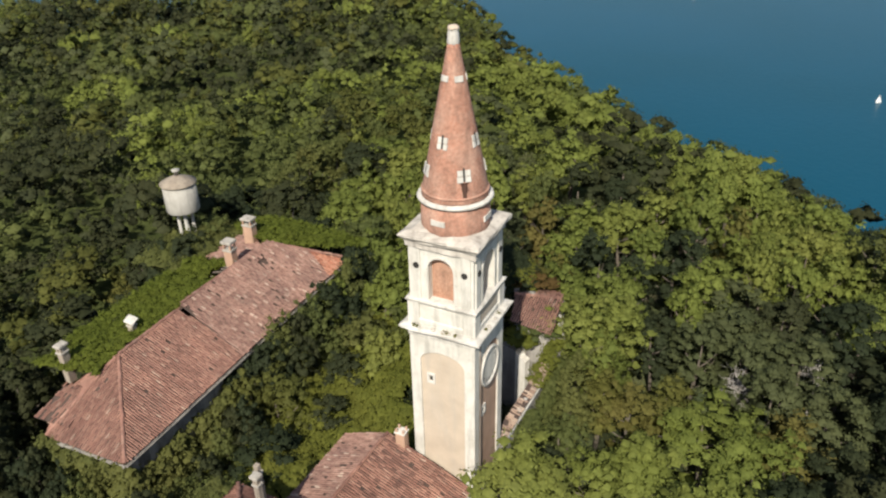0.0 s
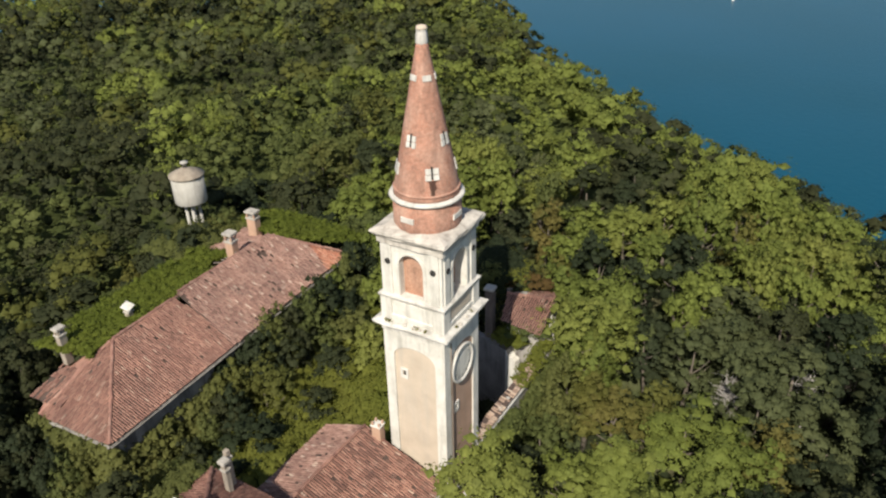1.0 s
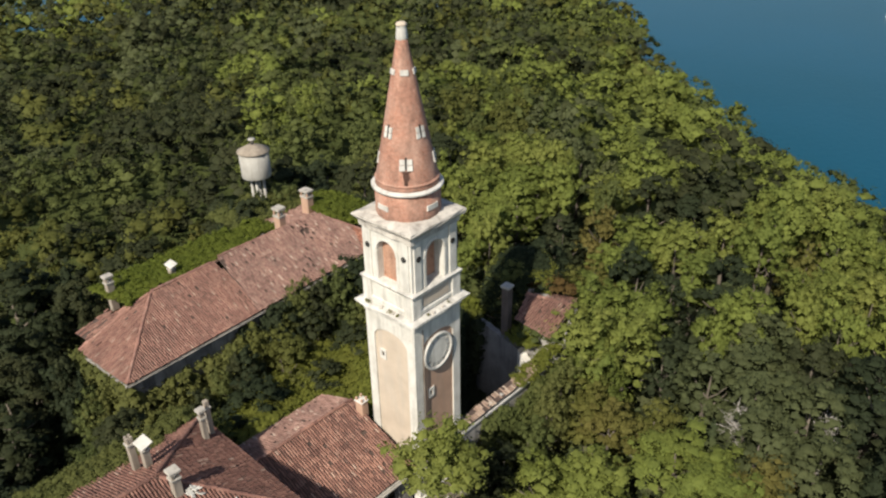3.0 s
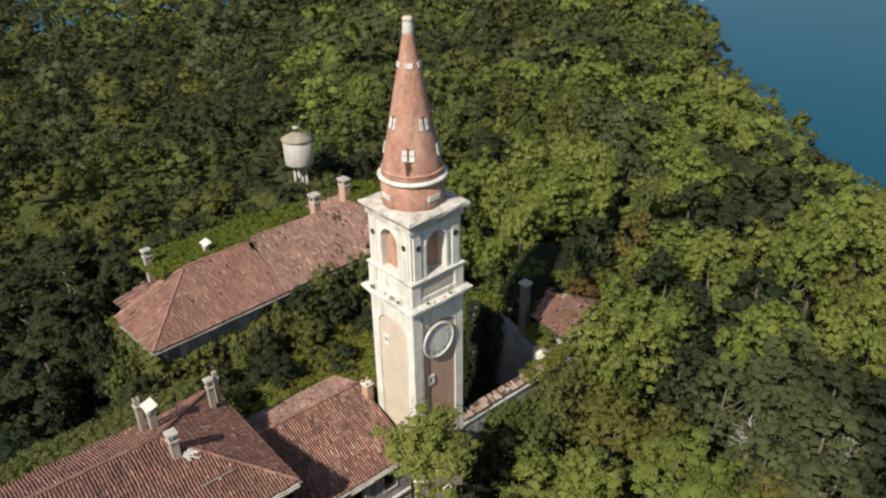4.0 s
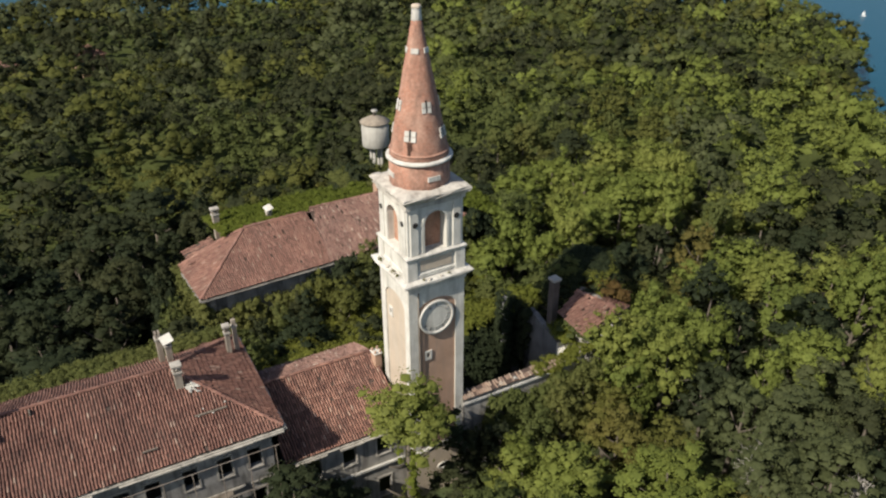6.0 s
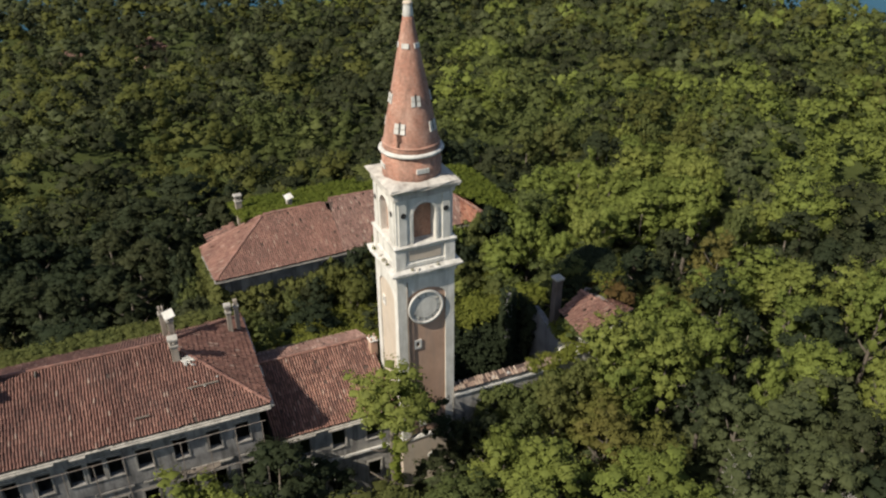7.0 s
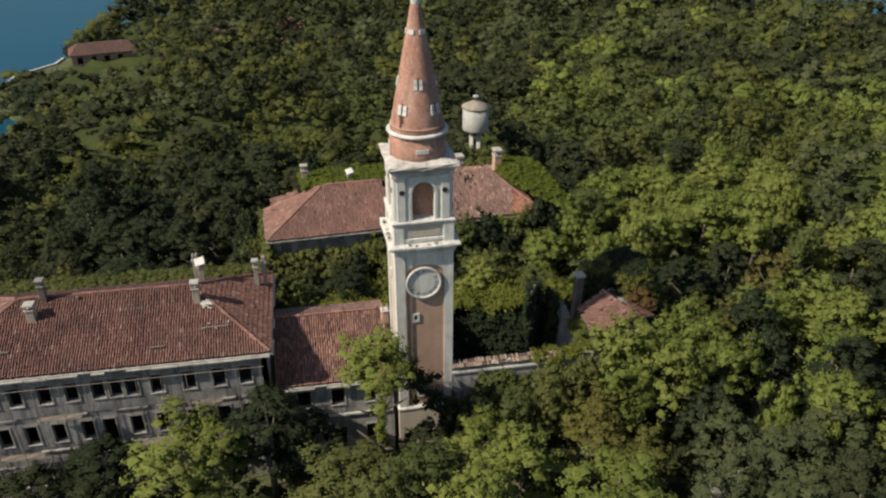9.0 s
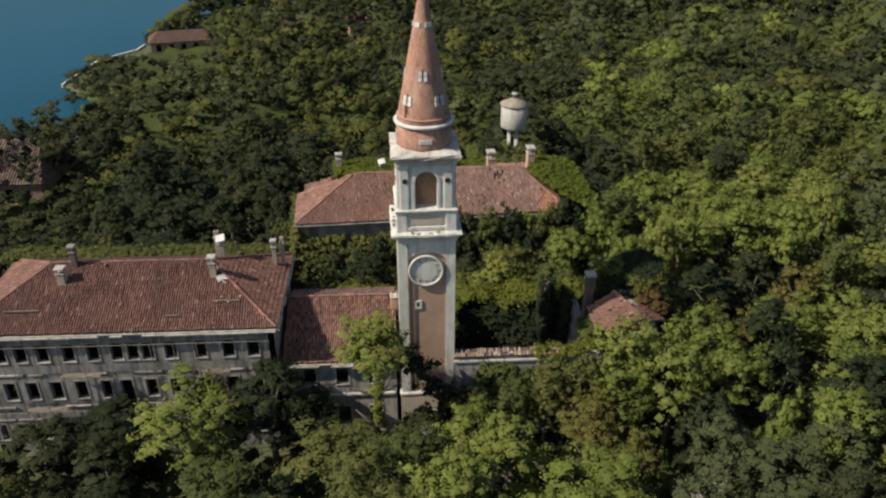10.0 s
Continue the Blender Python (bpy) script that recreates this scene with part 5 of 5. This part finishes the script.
# scrub along the waterline
def shore_scrub():
    rng = np.random.default_rng(43)
    growth = {True: ([], []), False: ([], [])}
    for p, q in zip(SHORE[:13] + SHORE[15:27], SHORE[1:14] + SHORE[16:28]):
        length = math.hypot(q[0] - p[0], q[1] - p[1])
        shown = p[0] < 0 and p[1] > 100
        for _ in range(int(length * (12.0 if shown else 3.0))):
            f, back = rng.random(), rng.uniform(0.0, 0.14 if shown else 0.06)
            x, y = p[0] + (q[0] - p[0]) * f, p[1] + (q[1] - p[1]) * f
            if -165 < x < -128 and y < -20:
                continue
            x, y = x + (-100 - x) * back, y + (80 - y) * back
            s = rng.uniform(0.8, 1.6)
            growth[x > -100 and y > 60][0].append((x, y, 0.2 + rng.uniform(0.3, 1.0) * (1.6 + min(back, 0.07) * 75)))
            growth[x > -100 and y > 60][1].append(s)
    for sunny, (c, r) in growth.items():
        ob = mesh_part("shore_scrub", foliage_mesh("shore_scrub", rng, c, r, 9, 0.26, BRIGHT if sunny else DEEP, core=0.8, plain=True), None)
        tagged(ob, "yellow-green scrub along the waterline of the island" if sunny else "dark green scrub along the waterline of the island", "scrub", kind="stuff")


shore_scrub()


# low growth and climbers
def thicket(name, label, mat, area, count, top, size, each=10, leaf_size=0.16, seed=1, category="undergrowth"):
    """A mass of low clumps over an area; top(x, y) is the height of its back, or None where it stays bare."""
    rng = np.random.default_rng(seed)
    c, r = [], []
    for _ in range(count):
        x, y = rng.uniform(area[0], area[1]), rng.uniform(area[2], area[3])
        z = top(x, y)
        if z is None:
            continue
        q = rng.uniform(*size)
        c.append((x, y, z - q * 0.7 + rng.normal(0, 0.15)))
        r.append((q * 1.15, q * 1.15, q * 0.8))
    ob = mesh_part(name, foliage_mesh(name, rng, c, r, each, leaf_size, mat, plain=True, core=0.78), None)
    return tagged(ob, label, category, kind="stuff")


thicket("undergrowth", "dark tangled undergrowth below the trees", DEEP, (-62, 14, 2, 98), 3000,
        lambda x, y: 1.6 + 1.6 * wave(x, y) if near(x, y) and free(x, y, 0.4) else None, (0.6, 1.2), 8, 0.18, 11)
def heap(x, y):
    if x > -20.6 or (y < 37.2 and x > -26.6) or (y > 42.4 and x > -25.6):
        return None
    return 8.8 - abs(x + 25.5) * 0.16 + 1.5 * wave(x, y, 0.2) - (1.5 if y < 30 else 0)


thicket("bramble", "sunlit bramble and ivy heaped between the buildings", IVY, (-36.0, -20.6, 27.5, 56), 1700, heap, (0.5, 1.0), 11, 0.15, 12)
thicket("ivy", "ivy covering the ruined nave wall", IVY, (-29.0, -25.7, 42.5, 57), 380,
        lambda x, y: 9.2 + 1.3 * wave(x, y, 0.4) - abs(x + 27.2) * 0.5, (0.5, 0.95), 10, 0.15, 13)
# Dark leaf colour stands for the shade on plants inside the nave.
thicket("ivy", "ivy hanging inside the nave, leaves darkened for shade", DEEP, (-25.7, -23.2, 42.8, 53.0), 420,
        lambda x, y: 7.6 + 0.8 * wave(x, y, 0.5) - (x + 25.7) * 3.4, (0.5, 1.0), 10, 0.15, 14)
thicket("ivy", "green creeper along the far end of the wall coping", IVY, (-16.2, -14.9, 49.0, 55.0), 110, lambda x, y: 9.55 + 0.3 * wave(x, y, 0.9) + max(0, y - 52) * 0.1, (0.25, 0.5), 12, 0.12, 22)
thicket("bramble", "bramble on the floor of the nave, leaves darkened for shade", DEEP, (-25, -16, 42.5, 54), 260, lambda x, y: 1.4 + wave(x, y), (0.5, 1.0), 9, 0.16, 15)


def on_long_roof(x, y):
    p = LONG.inverted() @ Vector((x, y, 0))
    if 4.6 < p.x < 19.5 + 2.0 * wave(x, y, 0.6) and 6.75 + 0.35 * wave(x, y, 0.7) < p.y < 13.5:
        return 14.86 - (p.y - 6.3) * 0.15 + 0.22 * wave(x, y, 0.4)
    if 19 < p.x < 24 and 9.5 + wave(x, y, 0.6) < p.y < 14.0:
        return 14.0 - (p.y - 8) * 0.16 + 0.4 * wave(x, y, 0.4)
    if 27.4 + (p.y - 6.5) * 0.5 + 0.4 * wave(x, y, 0.6) < p.x < 35.0 and 3.0 + (30 - p.x) * 0.9 < p.y < 14.5:
        return 14.1 - abs(p.y - 8) * 0.1 - max(0.0, p.x - 30.5) * 0.25 + 0.4 * wave(x, y, 0.4)
    return None


thicket("roof_vine", "bright green creeper smothering the back roof slope", IVY, (-54, -38, 27, 62), 6200, on_long_roof, (0.26, 0.48), 12, 0.09, 16)
thicket("roof_vine", "green creeper along the back eaves", MID, (-28.8, -23.4, -1, 26.0), 1900, lambda x, y: 14.45 + (x + 24.0) * 0.12 + 0.25 * wave(x, y, 0.6) if x < -25.3 + (y - 22) * 0.04 + 0.9 * wave(x, y, 0.4) - max(0, y - 20) * 0.35 else None, (0.26, 0.45), 12, 0.09, 17)
thicket("undergrowth", "dense bushes grown up round the legs of the tank", MID, (-58.5, -51.8, 46.8, 56.5), 420,
        lambda x, y: 13.9 + 0.7 * wave(x, y, 0.5) - 0.25 * math.hypot(x + 55.0, y - 51.5) if math.hypot(x + 57.0, y - 52.75) > 1.5 else None, (0.5, 0.95), 14, 0.12, 24)
thicket("ivy", "rust-red creeper over the chapel ruin", RUST, (-22.0, -18.2, 59.2, 61.5), 26, lambda x, y: 12.6 + 0.8 * wave(x, y, 0.5) - abs(y - 60) * 0.5, (0.4, 0.8), 10, 0.15, 18)
thicket("ivy", "green creeper over the broken eave of the chapel ruin", MID, (-19.2, -15.6, 54.1, 55.6), 22, lambda x, y: 10.5 + 0.5 * wave(x, y, 0.5) - abs(y - 55.1) * 0.5, (0.35, 0.7), 10, 0.15, 19)
thicket("ivy", "ivy on the broken wall beside the pier", IVY, (-20.6, -17.6, 53.9, 55.2), 60, lambda x, y: 9.6 + 0.6 * wave(x, y, 0.9), (0.3, 0.6), 12, 0.13, 20)
def ivy_dome(x, y):
    """A rounded, ivy-clad wall that closes the ruin behind the pier."""
    d = math.hypot((x + 23.2) / 4.4, (y - 60.2) / 3.9)
    if d > 1.0:
        return None
    return 7.2 + 7.0 * (1 - d ** 3.2) ** 0.6 + 0.25 * wave(x, y, 0.5)


# Bright rim and dark dome put sun and tower shadow into leaf colour.
thicket("ivy", "ivy along the top of the dome, leaves brightened for sun", IVY, (-28.0, -18.4, 58.5, 64.5), 420,
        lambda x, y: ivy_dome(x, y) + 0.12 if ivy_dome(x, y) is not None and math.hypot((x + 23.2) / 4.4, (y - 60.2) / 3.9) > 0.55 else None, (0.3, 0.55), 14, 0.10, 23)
thicket("ivy", "ivy grown into a dome behind the ruined nave, darkened for shadow", DEEP, (-28.0, -18.4, 56.0, 64.5), 1500, ivy_dome, (0.3, 0.6), 14, 0.10, 19)
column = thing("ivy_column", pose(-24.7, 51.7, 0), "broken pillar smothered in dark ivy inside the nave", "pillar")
part("shaft", box(bmesh.new(), (-0.3, -0.3, 0), (0.3, 0.3, 10.8), 0.05), SHADEGREY, column)
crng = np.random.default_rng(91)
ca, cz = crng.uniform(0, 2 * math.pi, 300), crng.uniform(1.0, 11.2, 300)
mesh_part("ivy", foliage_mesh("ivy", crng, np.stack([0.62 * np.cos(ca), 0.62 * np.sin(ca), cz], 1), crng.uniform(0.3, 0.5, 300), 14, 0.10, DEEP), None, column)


def climber(label, mat, m, x0, x1, reach, low, high, count, seed):
    """Creeper on a wall face: clumps between two heights, along local x, up to a reach before the wall."""
    rng = np.random.default_rng(seed)
    c = []
    for _ in range(count):
        x = rng.uniform(x0, x1)
        top = high + 0.7 * wave(x * 3, seed, 0.35)
        f = rng.random() ** 0.7
        c.append(m @ Vector((x, -rng.uniform(0.1, reach) * (1.15 - 0.6 * f), low + (top - low) * f)))
    c = np.array([tuple(p) for p in c])
    ob = mesh_part("ivy", foliage_mesh("ivy", rng, c, rng.uniform(0.35, 0.7, len(c)), 12, 0.15, mat), None)
    return tagged(ob, label, "climber", kind="stuff")


climber("dark ivy smothering the end of the long house", MID, LONG @ pose(0.4, 7.6, 0, 0, 0, 270), -0.6, 7.9, 1.5, 3.5, 11.3, 420, 51)
climber("ivy climbing the front of the long house", MID, LONG @ pose(0, 0.4, 0), 0.4, 12.0, 1.3, 2.5, 9.9, 420, 52)
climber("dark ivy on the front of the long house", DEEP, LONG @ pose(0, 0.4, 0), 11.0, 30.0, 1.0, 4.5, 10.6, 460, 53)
climber("leafy creeper climbing the outer nave wall", MID, pose(-15.1, 42.2, 0, 0, 0, 90), 1.5, 13.4, 1.1, 2.0, 8.3, 420, 55)
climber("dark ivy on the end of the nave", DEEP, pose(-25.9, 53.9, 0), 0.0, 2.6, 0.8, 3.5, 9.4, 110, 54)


# flakes of fallen plaster on the hospital roof
rng = np.random.default_rng(71)
for k in range(16):
    x, y = 20.9 + rng.normal(0.45, 0.35), 4.25 + rng.normal(0, 0.28)
    if k > 11:
        x, y = 20.6 + rng.uniform(0, 2.4), rng.uniform(2.2, 3.8)
    s = rng.uniform(0.07, 0.22) if k < 12 else 0.07
    bm = transform(box(bmesh.new(), (-s, -s * 0.7, -0.02), (s, s * 0.7, 0.03), 0.012), HOSP @ pose(x, y, 13.68 + y * 3.1 / 6.3, 26, rng.normal(0, 6), rng.uniform(0, 180)))
    tagged(part("plaster_flake", bm, WHITE), "flake of white plaster fallen on the tiled roof", "rubble", "fallen plaster")


# bleached dead tree among the grey-green crowns
def dead_tree(x, y, z, size, seed):
    rng = np.random.default_rng(seed)
    t = thing("dead_tree", pose(x, y, 0), "bleached dead tree with bare twisted twigs", "tree")
    v, f = tube([(0, 0, -0.2), (0.1, 0.05, z * 0.5), (0.0, 0.1, z)], [0.16, 0.12, 0.07], 7)
    raw("trunk", v, f, DEADWOOD, t, smooth=True)
    for k in range(46):
        a, e = rng.uniform(0, 2 * math.pi), rng.uniform(0.1, 1.35)
        d = Vector((math.cos(a) * math.cos(e), math.sin(a) * math.cos(e), math.sin(e))) * size * rng.uniform(0.6, 1.0)
        start = Vector((0, 0.1, z * rng.uniform(0.7, 1.0)))
        bend = start + d * 0.5 + Vector(rng.normal(0, 0.16, 3))
        twigs = [tube([start, bend, start + d + Vector(rng.normal(0, 0.22, 3))], [0.05, 0.034, 0.014], 4)]
        for _ in range(3):
            w = bend.lerp(start + d, rng.uniform(0, 0.8))
            twigs.append(tube([w, w + Vector(rng.normal(0, 0.42, 3))], [0.022, 0.008], 3))
        v, f = merge(twigs)
        raw("branch", v, f, DEADWOOD, t)


dead_tree(-0.3, 60.0, 6.6, 2.3, 3)
dead_tree(5.5, 64.4, 6.4, 1.9, 8)


# far buildings on the shore
def far_house(m, length, depth, height, rise, wall_mat, tiles, label, seed):
    h = thing("far_house", m, label, "house")
    ops = [(1.2 + 3.0 * k, 2.4 + 3.0 * k, height * 0.35, height * 0.8) for k in range(int((length - 1.5) / 3.0))]
    part("wall", transform(wall(length, height, 0.4, ops), pose(0, 0, 0)), wall_mat, h)
    part("wall", transform(wall(length, height, 0.4, ()), pose(length, depth, 0, 0, 0, 180)), wall_mat, h)
    part("wall", transform(wall(depth - 0.8, height, 0.4, [(depth / 2 - 0.9, depth / 2 + 0.1, height * 0.35, height * 0.8)]), pose(length, 0.4, 0, 0, 0, 90)), wall_mat, h)
    part("wall", transform(wall(depth - 0.8, height, 0.4, ()), pose(0, depth - 0.4, 0, 0, 0, 270)), wall_mat, h)
    z = height
    roof_slope(h, [(-0.4, -0.4, z), (length + 0.4, -0.4, z), (length - 2, depth / 2, z + rise), (2, depth / 2, z + rise)], tiles, seed, pitch=0.4, rows=0.6)
    roof_slope(h, [(length + 0.4, depth + 0.4, z), (-0.4, depth + 0.4, z), (2, depth / 2, z + rise), (length - 2, depth / 2, z + rise)], tiles, seed + 1, pitch=0.4, rows=0.6)
    roof_slope(h, [(length + 0.4, -0.4, z), (length + 0.4, depth + 0.4, z), (length - 2, depth / 2, z + rise)], tiles, seed + 2, pitch=0.4, rows=0.6)
    roof_slope(h, [(-0.4, depth + 0.4, z), (-0.4, -0.4, z), (2, depth / 2, z + rise)], tiles, seed + 3, pitch=0.4, rows=0.6)
    return h


far_house(pose(-154, -23, 0, 0, 0, 105), 15, 7, 3.4, 2.0, BRICKWALL, DARKTILES, "low brick boathouse with a dark red roof on the quay", 200)
far_house(pose(-162, 26, 0, 0, 0, 110), 6, 6, 6.2, 2.0, ROSE, REDTILES, "small red-roofed house among far trees", 210)
far_house(pose(-166, 9, 0, 0, 0, 110), 10, 6, 5.2, 1.2, BRICKWALL, TILES, "ruined brick house among far trees", 220)
far_house(pose(-65, -33, 0, 0, 0, 90), 18.5, 15, 5.0, 4.0, BRICKWALL, COPING, "weathered house with a rusty roof near the shore", 230)
quay = thing("quay", pose(0, 0, 0), "pale stone quay edge along the lagoon", "quay", kind="structure")
for a, b in (((-130.5, -36.4), (-151.5, -35.0)), ((-151.5, -35.0), (-160.5, -28.8)), ((-160.5, -28.8), (-166, -28.2))):
    d = Vector((b[0] - a[0], b[1] - a[1], 0))
    part("quay_wall", transform(box(bmesh.new(), (0, -0.3, -2), (d.length, 0.3, 0.2), 0.05), Matrix.Translation((*a, 0)) @ d.to_track_quat("X", "Z").to_matrix().to_4x4()), STONE, quay)


def sailing_boat(x, y, turn, s):
    b = thing("sailing_boat", pose(x, y, -0.6, 0, 0, turn) @ Matrix.Scale(s, 4), "small white sailing boat on the lagoon", "boat", "boats on the lagoon")
    bm = bmesh.new()
    rows = []
    for k, (px, w, dz) in enumerate(((-3.6, 0.9, 0.0), (-1.5, 1.25, 0.0), (1.0, 1.2, 0.05), (3.0, 0.6, 0.15), (4.2, 0.03, 0.3))):
        rows.append([bm.verts.new(q) for q in ((px, -w, 0.8 + dz), (px, -w * 0.6, -0.2), (px, 0, -0.4), (px, w * 0.6, -0.2), (px, w, 0.8 + dz))])
    for r, q in zip(rows, rows[1:]):
        for k in range(4):
            bm.faces.new((r[k], r[k + 1], q[k + 1], q[k]))
        bm.faces.new((r[4], r[0], q[0], q[4]))
    bm.faces.new(rows[0])
    bmesh.ops.recalc_face_normals(bm, faces=bm.faces)
    part("hull", bm, SAIL, b)
    v, f = tube([(0.6, 0, 0.6), (0.6, 0, 11.0)], [0.09, 0.05], 6)
    raw("mast", v, f, WOOD, b)
    for name, pts in (("mainsail", ((0.5, 0.0, 1.8), (-3.3, 0.7, 1.9), (0.5, 0.0, 10.6))), ("jib", ((0.7, 0.0, 8.8), (4.0, 0.0, 1.3), (1.0, 0.8, 1.6)))):
        raw(name, [*pts, *[(p[0], p[1] + 0.04, p[2]) for p in pts]], [(0, 1, 2), (5, 4, 3), (0, 3, 4, 1), (1, 4, 5, 2), (2, 5, 3, 0)], SAIL, b)


sailing_boat(10, 174, 35, 0.16)
sailing_boat(-46, 270, 60, 0.17)
sailing_boat(-126, 252, 20, 0.17)
